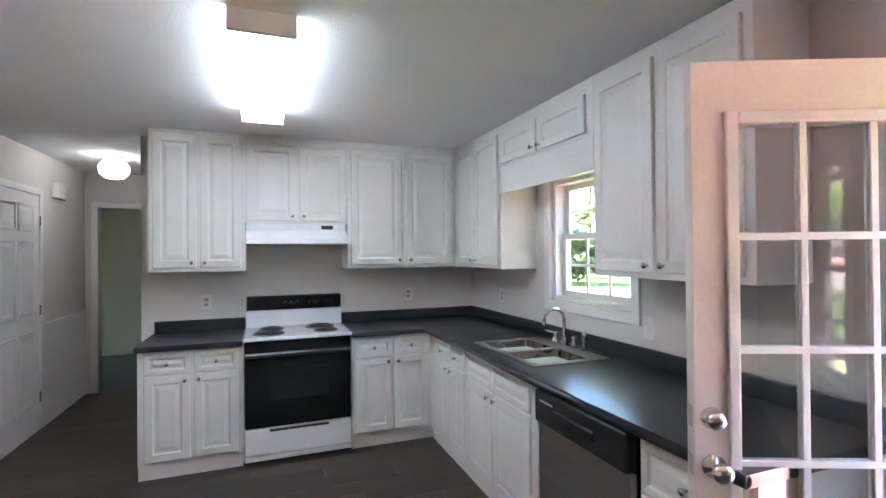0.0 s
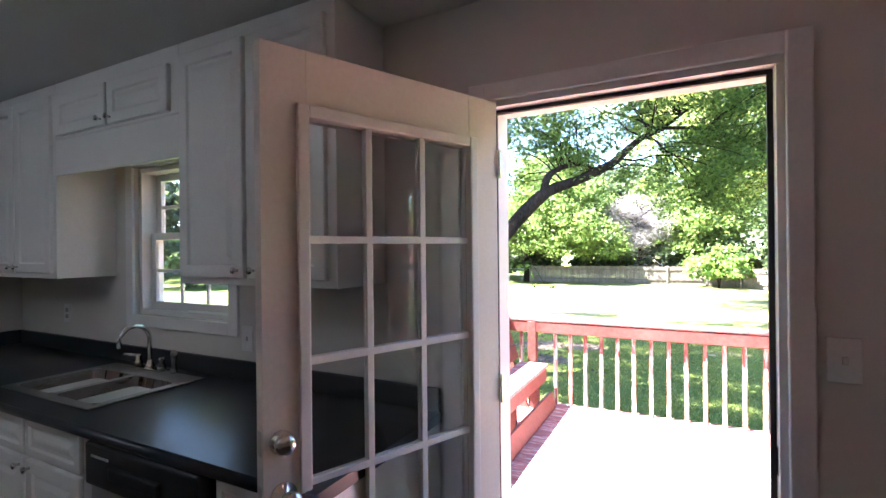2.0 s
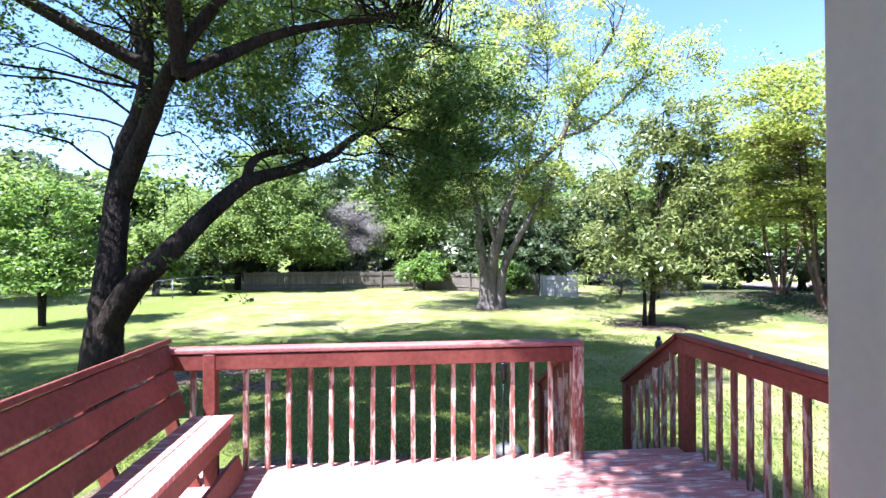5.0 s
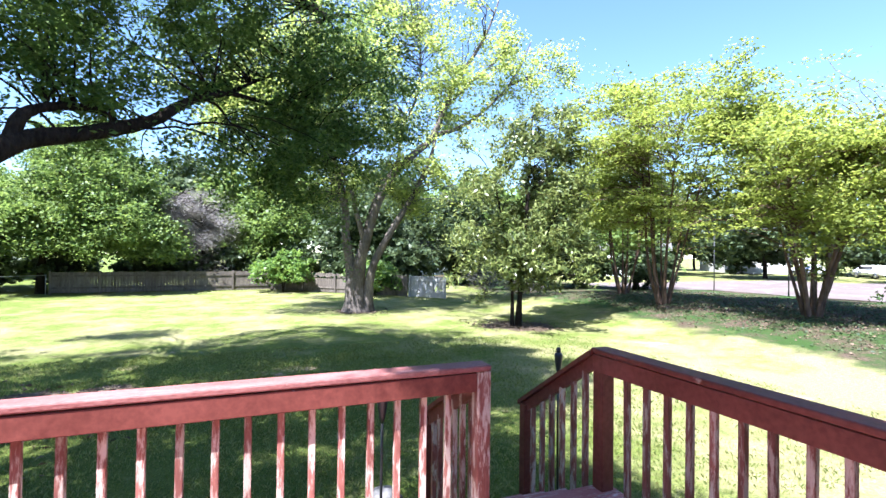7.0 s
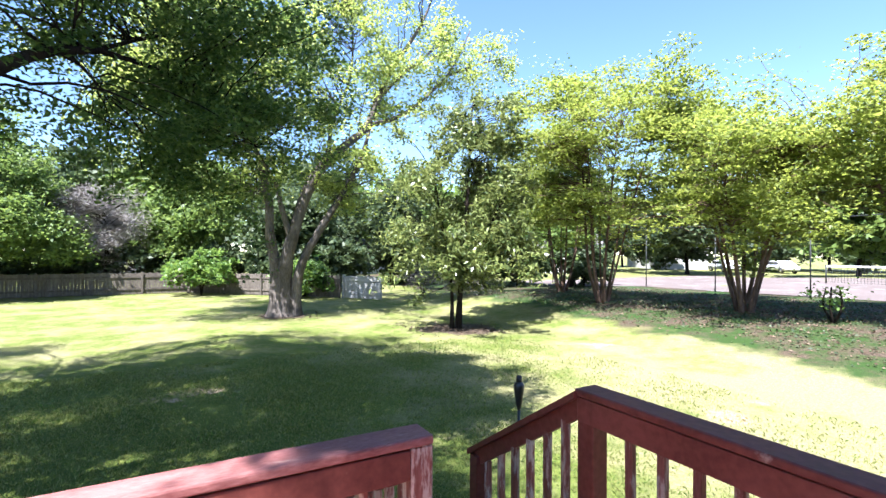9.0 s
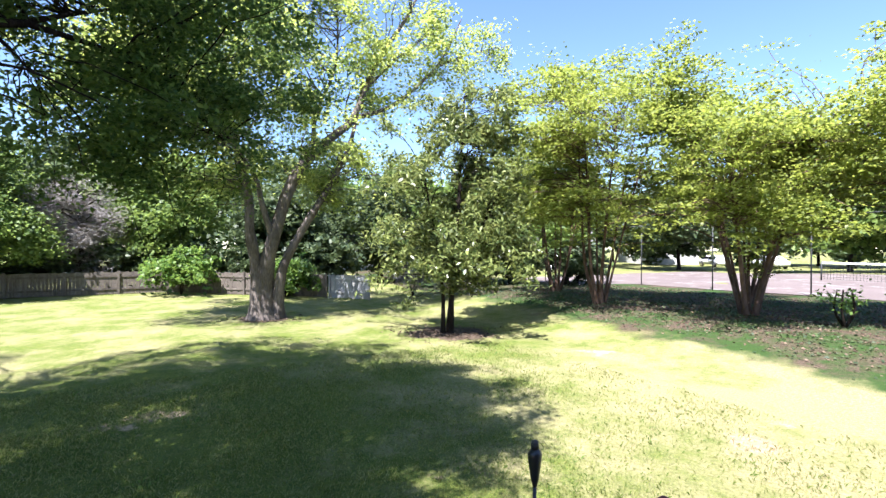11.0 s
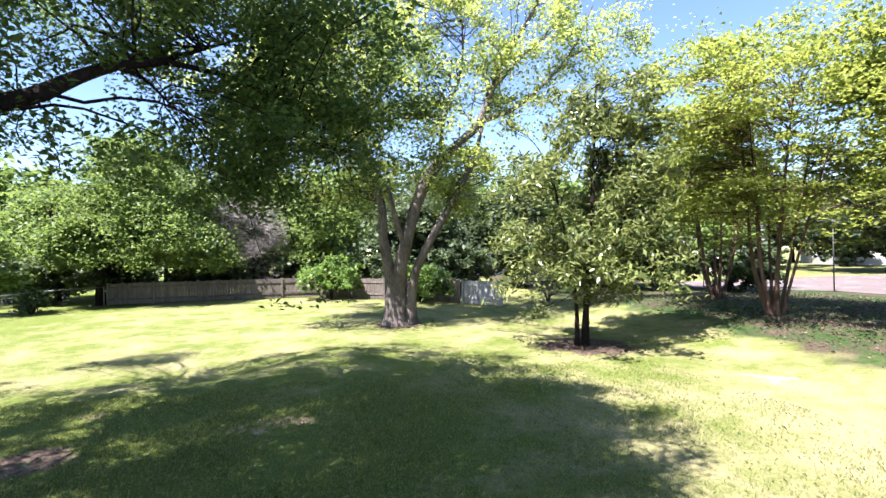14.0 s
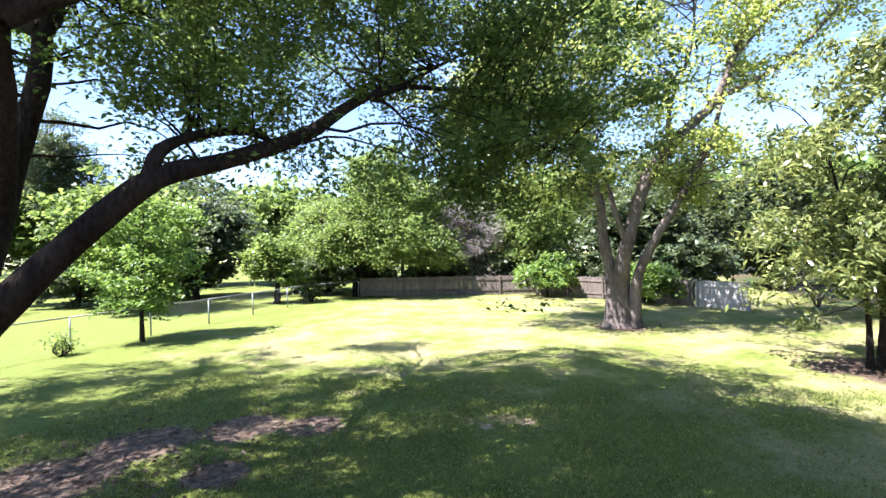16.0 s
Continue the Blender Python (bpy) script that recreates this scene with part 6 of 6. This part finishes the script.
# ---- fences ----
def board_fence(a, b, h, label, wood=None):
    wood = wood or GREYWOOD
    a, b = Vector((*a, 0)), Vector((*b, 0))
    ln = (b - a).length
    d = (b - a).normalized()
    yaw = math.atan2(d.y, d.x)
    z = ground_z((a.x + b.x) / 2, (a.y + b.y) / 2)
    f = thing("board_fence", Matrix.Translation((a.x, a.y, z)) @ Matrix.Rotation(yaw, 4, 'Z'), label, "fence", "board fences")
    bm = bmesh.new()
    n = int(ln / 0.145)
    for i in range(n):
        hh = h + random.uniform(-0.02, 0.02)
        x = i * ln / n
        add_box(bm, x + 0.004, 0.0, 0.03, x + ln / n - 0.004, 0.02, hh)
    p = part("paling", bm, wood, f)
    p["kind"] = "stuff"
    for zz in (0.25, h - 0.25):
        part("rail", box(0, 0.022, zz, ln, 0.06, zz + 0.09), wood, f)
        part("rail", box(0, -0.04, zz, ln, -0.002, zz + 0.09), wood, f)
    k = max(1, int(round(ln / 2.4)))
    for i in range(k + 1):
        part("post", box(i * ln / k - 0.05, -0.09, -0.05, i * ln / k + 0.05, -0.0425, h + 0.06), wood, f)


FH = 1.15
board_fence((34.6, 10.4), (35.0, -0.6), FH, "weathered grey board fence at the end of the lawn")
board_fence((35.0, -0.7), (28.4, -7.35), FH, "dark weathered board fence behind the maple")
board_fence((28.3, -7.5), (26.5, -8.85), FH, "sunlit pale grey board gate panel", PALEWOOD)


def chain_fence(a, b, h, n, label, mat_, name="chain_link_fence", mesh_wires=True):
    a, b = Vector((*a, 0)), Vector((*b, 0))
    f = thing(name, Matrix.Identity(4), label, "fence", "chain-link fences")
    ends = []
    for i in range(n + 1):
        q = a.lerp(b, i / n)
        z = ground_z(q.x, q.y)
        bm = bmesh.new()
        tube_bm(bm, [(q.x, q.y, z - 0.05), (q.x, q.y, z + h)], 0.028, 8)
        part("post", bm, mat_, f, "", True)
        ends.append(Vector((q.x, q.y, z)))
    for i in range(n):
        bm = bmesh.new()
        tube_bm(bm, [ends[i] + Vector((0, 0, h - 0.02)), ends[i + 1] + Vector((0, 0, h - 0.02))], 0.02, 8)
        part("top_rail", bm, mat_, f, "", True)
    if mesh_wires:
        bm = bmesh.new()
        d = (b - a).normalized()
        ln = (b - a).length
        k = int(ln / 0.16)
        for s in (1, -1):
            for i in range(k):
                x = i * 0.16
                x2 = x + s * h
                t0, t1 = x / ln, min(1, max(0, x2 / ln))
                if not 0 <= x2 <= ln:
                    continue
                p0, p1 = a.lerp(b, t0), a.lerp(b, t1)
                tube_bm(bm, [(p0.x, p0.y, ground_z(p0.x, p0.y) + 0.02), (p1.x, p1.y, ground_z(p1.x, p1.y) + h - 0.02)], 0.0006, 3)
        p = part("wire_mesh", bm, mat_, f)
        p["kind"] = "stuff"


chain_fence((31.8, 12.2), (12.0, 13.4), 1.05, 7, "low galvanised chain-link fence to the next garden", GALV)
chain_fence((31.8, 12.2), (34.6, 10.6), 1.05, 1, "low galvanised chain-link fence at the corner", GALV)
chain_fence((-6.0, -21.0), (34.0, -23.4), 3.2, 10, "tall dark chain-link fence of the court", DARKSTEEL, "court_fence", False)


# ---- beyond the garden ----
me = bpy.data.meshes.new("court_paving")
cz = lambda x, y: ground_z(x, y) + 0.03
xs = [-14 + i * 4 for i in range(13)]
ys = [-22.6 - j * 3 for j in range(9)]
me.from_pydata([(x, y, cz(x, y)) for y in ys for x in xs], [], [(j * 13 + i, (j + 1) * 13 + i, (j + 1) * 13 + i + 1, j * 13 + i + 1) for j in range(8) for i in range(12)])
me.materials.append(PAVE)
tagged(new("court_paving", me), "faded pink and grey court paving", "pavement", kind="structure")
net = thing("court_net", Matrix.Translation((9.0, -33.5, cz(9, -33.5))), "white-taped court net between two posts", "net")
for x in (0.0, 9.0):
    bm = bmesh.new()
    tube_bm(bm, [(x, 0, 0), (x, 0, 1.08)], 0.04, 8)
    part("post", bm, DARKSTEEL, net, "", True)
part("tape", box(0, -0.01, 0.96, 9.0, 0.01, 1.06), WHITEP, net)
bm = bmesh.new()
for i in range(60):
    add_box(bm, i * 0.15, -0.003, 0.05, i * 0.15 + 0.012, 0.003, 0.96)
for j in range(7):
    add_box(bm, 0, -0.003, 0.08 + j * 0.13, 9.0, 0.003, 0.09 + j * 0.13)
part("netting", bm, DARKSTEEL, net)["kind"] = "stuff"


def far_house(x, y, yaw, w, d, h, label, wallm=None, nm="neighbour_house"):
    z = ground_z(x, y)
    t = thing(nm, Matrix.Translation((x, y, z)) @ Matrix.Rotation(radians(yaw), 4, 'Z'), label, "house")
    part("wall", box(-w / 2, -d / 2, -0.2, w / 2, d / 2, h), wallm or SIDING, t)
    bm = bmesh.new()
    o = 0.35
    a = [bm.verts.new(c) for c in ((-w / 2 - o, -d / 2 - o, h), (-w / 2 - o, 0, h + d * 0.28), (-w / 2 - o, d / 2 + o, h))]
    b = [bm.verts.new((w / 2 + o, v.co.y, v.co.z)) for v in a]
    bm.faces.new((a[0], b[0], b[1], a[1]))
    bm.faces.new((a[1], b[1], b[2], a[2]))
    bm.faces.new(a)
    bm.faces.new(list(reversed(b)))
    bm.faces.new((a[0], a[2], b[2], b[0]))
    part("roof", bm, ROOFM, t)
    k = max(1, int(w / 3))
    for i in range(k):
        u = -w / 2 + (i + 0.5) * w / k
        wn = part("window", box(u - 0.45, -d / 2 - 0.03, h * 0.38, u + 0.45, -d / 2 + 0.01, h * 0.8), TRIM, t)
        part("pane", box(u - 0.38, -d / 2 - 0.04, h * 0.42, u + 0.38, -d / 2 - 0.031, h * 0.77), BLACKG, wn)
    return t


far_house(54.0, -17.2, 75, 6, 5, 2.3, "white house half hidden behind the trees", TRIM)
far_house(47.0, -38.0, 48, 11, 6, 2.8, "long white house behind the crape myrtles", TRIM)
far_house(52.0, -66.0, 150, 12, 7, 3.0, "white house beyond the court")
far_house(10.0, -78.0, 175, 10, 7, 2.8, "pale house beyond the court")
far_house(33.0, 52.0, -30, 10, 7, 2.8, "pale house beyond the next garden")
BRICK = surface("brick_red_paint", (0.30, 0.10, 0.07), (0.38, 0.15, 0.11), 0.8, bump=0.2)
far_house(16.5, -56, 170, 3.2, 2.4, 2.0, "small red and white court shed", BRICK, "court_shed")


def parked_car(x, y, yaw, paint, label):
    z = ground_z(x, y)
    t = thing("parked_car", Matrix.Translation((x, y, z + 0.02)) @ Matrix.Rotation(radians(yaw), 4, 'Z'), label, "car")
    prof = [(-2.2, 0.35), (-2.25, 0.75), (-1.9, 0.90), (-1.35, 0.95), (-0.75, 1.42), (0.75, 1.45), (1.45, 0.98), (2.1, 0.85), (2.25, 0.6), (2.2, 0.35)]
    bm = bmesh.new()
    a = [bm.verts.new((px, -0.85, pz)) for px, pz in prof]
    b = [bm.verts.new((px, 0.85, pz)) for px, pz in prof]
    n = len(prof)
    for i in range(n):
        bm.faces.new((a[i], a[(i + 1) % n], b[(i + 1) % n], b[i]))
    bm.faces.new(a)
    bm.faces.new(list(reversed(b)))
    bmesh.ops.bevel(bm, geom=bm.edges[:], offset=0.06, segments=2, affect='EDGES')
    part("body", bm, paint, t, "", True)
    for s in (-1, 1):
        part("side_window", box(-1.0, s * 0.83, 1.0, 1.0, s * 0.87, 1.33, 0.01), BLACKG, t)
    for px in (-1.4, 1.4):
        for s in (-1, 1):
            bm = bmesh.new()
            lathe(bm, [(0.31, -0.1), (0.33, -0.06), (0.33, 0.06), (0.31, 0.1)], 18, Matrix.Translation((px, s * 0.78, 0.31)) @ Matrix.Rotation(radians(90), 4, 'X'))
            wh = part("wheel", bm, RUBBER, t, "", True)
            bm = bmesh.new()
            lathe(bm, [(0.19, -0.11), (0.19, 0.11)], 14, Matrix.Translation((px, s * 0.78, 0.31)) @ Matrix.Rotation(radians(90), 4, 'X'))
            part("rim", bm, STEEL, wh, "", True)


parked_car(34.0, -62.0, 150, CARP, "white parked car beyond the court")
parked_car(40.0, -61.0, 150, CARP, "pale parked car beyond the court")


def field_stone(x, y, r, seed):
    rng = random.Random(seed)
    bm = bmesh.new()
    bmesh.ops.create_icosphere(bm, subdivisions=3, radius=r)
    for v in bm.verts:
        k = 1 + 0.22 * noise.noise(v.co * (2.2 / r) + Vector((seed, 0, 0)))
        v.co = Vector((v.co.x * k * 1.25, v.co.y * k, max(v.co.z * k * 0.7, -r * 0.25)))
    ob = finish(bm, "field_stone", STONE, None, True)
    ob.location = (x, y, ground_z(x, y) + r * 0.22)
    ob.rotation_euler = (0, 0, rng.uniform(0, 6))
    tagged(ob, "rounded grey stone lying in the grass by the deck", "stone")


STONE = surface("grey_stone", (0.10, 0.095, 0.09), (0.19, 0.18, 0.175), 0.85, coarse=9, fine=60, bump=0.5, depth=0.006, spec=0.2)
field_stone(7.8, -0.66, 0.13, 3)


# ---- grass, litter ----
def scatter(name, n, area, length, width, material, label, seed, upright=True, mask=None):
    rng = np.random.default_rng(seed)
    x = rng.uniform(area[0], area[1], n)
    y = rng.uniform(area[2], area[3], n)
    if mask is not None:
        k = mask(x, y, rng)
        x, y = x[k], y[k]
    z = np.array([ground_z(a, b) for a, b in zip(x, y)])
    n = len(x)
    s = Shape()
    if upright:
        a = rng.uniform(0, 6.28, n)
        lean = rng.uniform(0.1, 0.9, n)
        L = length * rng.uniform(0.5, 1.3, n)
        d = np.stack([np.cos(a), np.sin(a), np.zeros(n)], 1)
        side = np.stack([-np.sin(a), np.cos(a), np.zeros(n)], 1)
        root = np.stack([x, y, z - 0.005], 1)
        mid = root + d * (lean * L * 0.35)[:, None] + np.array([0, 0, 1]) * (L * 0.6)[:, None]
        tip = root + d * (lean * L)[:, None] + np.array([0, 0, 1]) * (L * (1.05 - lean * 0.5))[:, None]
        w = width
        p = np.stack([root - side * w * 0.5, root + side * w * 0.5, mid + side * w * 0.3, tip], 1)
        s.v.append(p.reshape(-1, 3))
        s.f.append(np.arange(n * 4).reshape(-1, 4))
        s.n = n * 4
    else:
        s.leaves(np.stack([x, y, z + rng.uniform(0.004, 0.04, n)], 1), length, width, rng, 0.95, 0.0)
    ob = s.object(name, material, None, label=label, kind="stuff")
    ob["category"] = "plants" if upright else "leaf litter"


def not_parched(x, y, rng):
    bare = np.min([np.hypot(x - a, y - b) / r for a, b, r in SOIL], axis=0) < rng.uniform(0.6, 1.2, len(x))
    return ~bare & clumpy(x, y, rng) & ((y > -2.0 - rng.uniform(0, 3, len(x))) | (rng.uniform(0, 1, len(x)) < 0.35))


def clumpy(x, y, rng):
    return np.array([noise.noise(Vector((a * 0.9, b * 0.9, 3.1))) > rng.uniform(-0.6, 0.5) for a, b in zip(x, y)])


def in_bed(x, y, rng):
    return (y + 0.10 * x + 1.5 < -8.9 + rng.normal(size=len(x)) * 0.35)


def by_trees(x, y, rng):
    d = np.minimum(np.hypot(x - 17.1, y + 7.6) / 1.7, np.minimum(np.hypot(x - 22.9, y + 3.5) / 1.5, np.hypot(x - 11.0, y - 4.4) / 2.4))
    return d < rng.uniform(0.2, 1.25, len(x))


scatter("lawn_grass", 250000, (6.45, 15.5, -8.0, 7.0), 0.050, 0.006, BLADE, "short uneven grass blades of the lawn", 71, True, not_parched)
scatter("lawn_weeds", 36000, (6.45, 17.0, -9.0, 8.0), 0.060, 0.012, LEAF_SAP, "scattered green weed tufts in the lawn", 75, True,
        lambda x, y, r: np.array([noise.noise(Vector((a * 1.9, b * 1.9, 7.7))) > 0.46 + r.uniform(0, 0.2) for a, b in zip(x, y)]))
scatter("bed_ivy", 16000, (6.0, 24.0, -21.0, -9.5), 0.085, 0.06, LEAF_DARK, "low green ground cover in the bed", 72, False, lambda x, y, r: in_bed(x, y, r) & clumpy(x, y, r))
scatter("fallen_leaves", 9000, (6.0, 24.0, -21.0, -9.0), 0.075, 0.045, LITTER, "brown fallen leaves in the bed", 73, False, in_bed)
scatter("fallen_leaves_by_trees", 16000, (8.0, 25.0, -10.0, 7.0), 0.09, 0.05, LITTER, "brown fallen leaves under the trees", 74, False, by_trees)

# ---- floor planks ----
pl_bm = bmesh.new()
add_box(pl_bm, -0.61, -0.0745, -0.012, 0.61, 0.0745, 0.0, 0.0015, 1)
pl_mesh = None
row = 0
y = -2.55
while y < 6.6:
    x = ROOM_X0 + 0.0 - (row * 0.47) % 1.22
    while x < XW:
        x0, x1 = max(x, ROOM_X0 + 0.002), min(x + 1.22, XW - 0.004)
        if x1 - x0 > 0.05:
            if pl_mesh is None:
                ob = part("plank", pl_bm, FLOOR, floor)
                pl_mesh = ob.data
            else:
                ob = new("plank", pl_mesh)
                ob.parent = floor
            ob.location = ((x0 + x1) / 2, y, 0)
            ob.scale = ((x1 - x0 - 0.002) / 1.22, 1, 1)
        x += 1.22
    y += 0.15
    row += 1
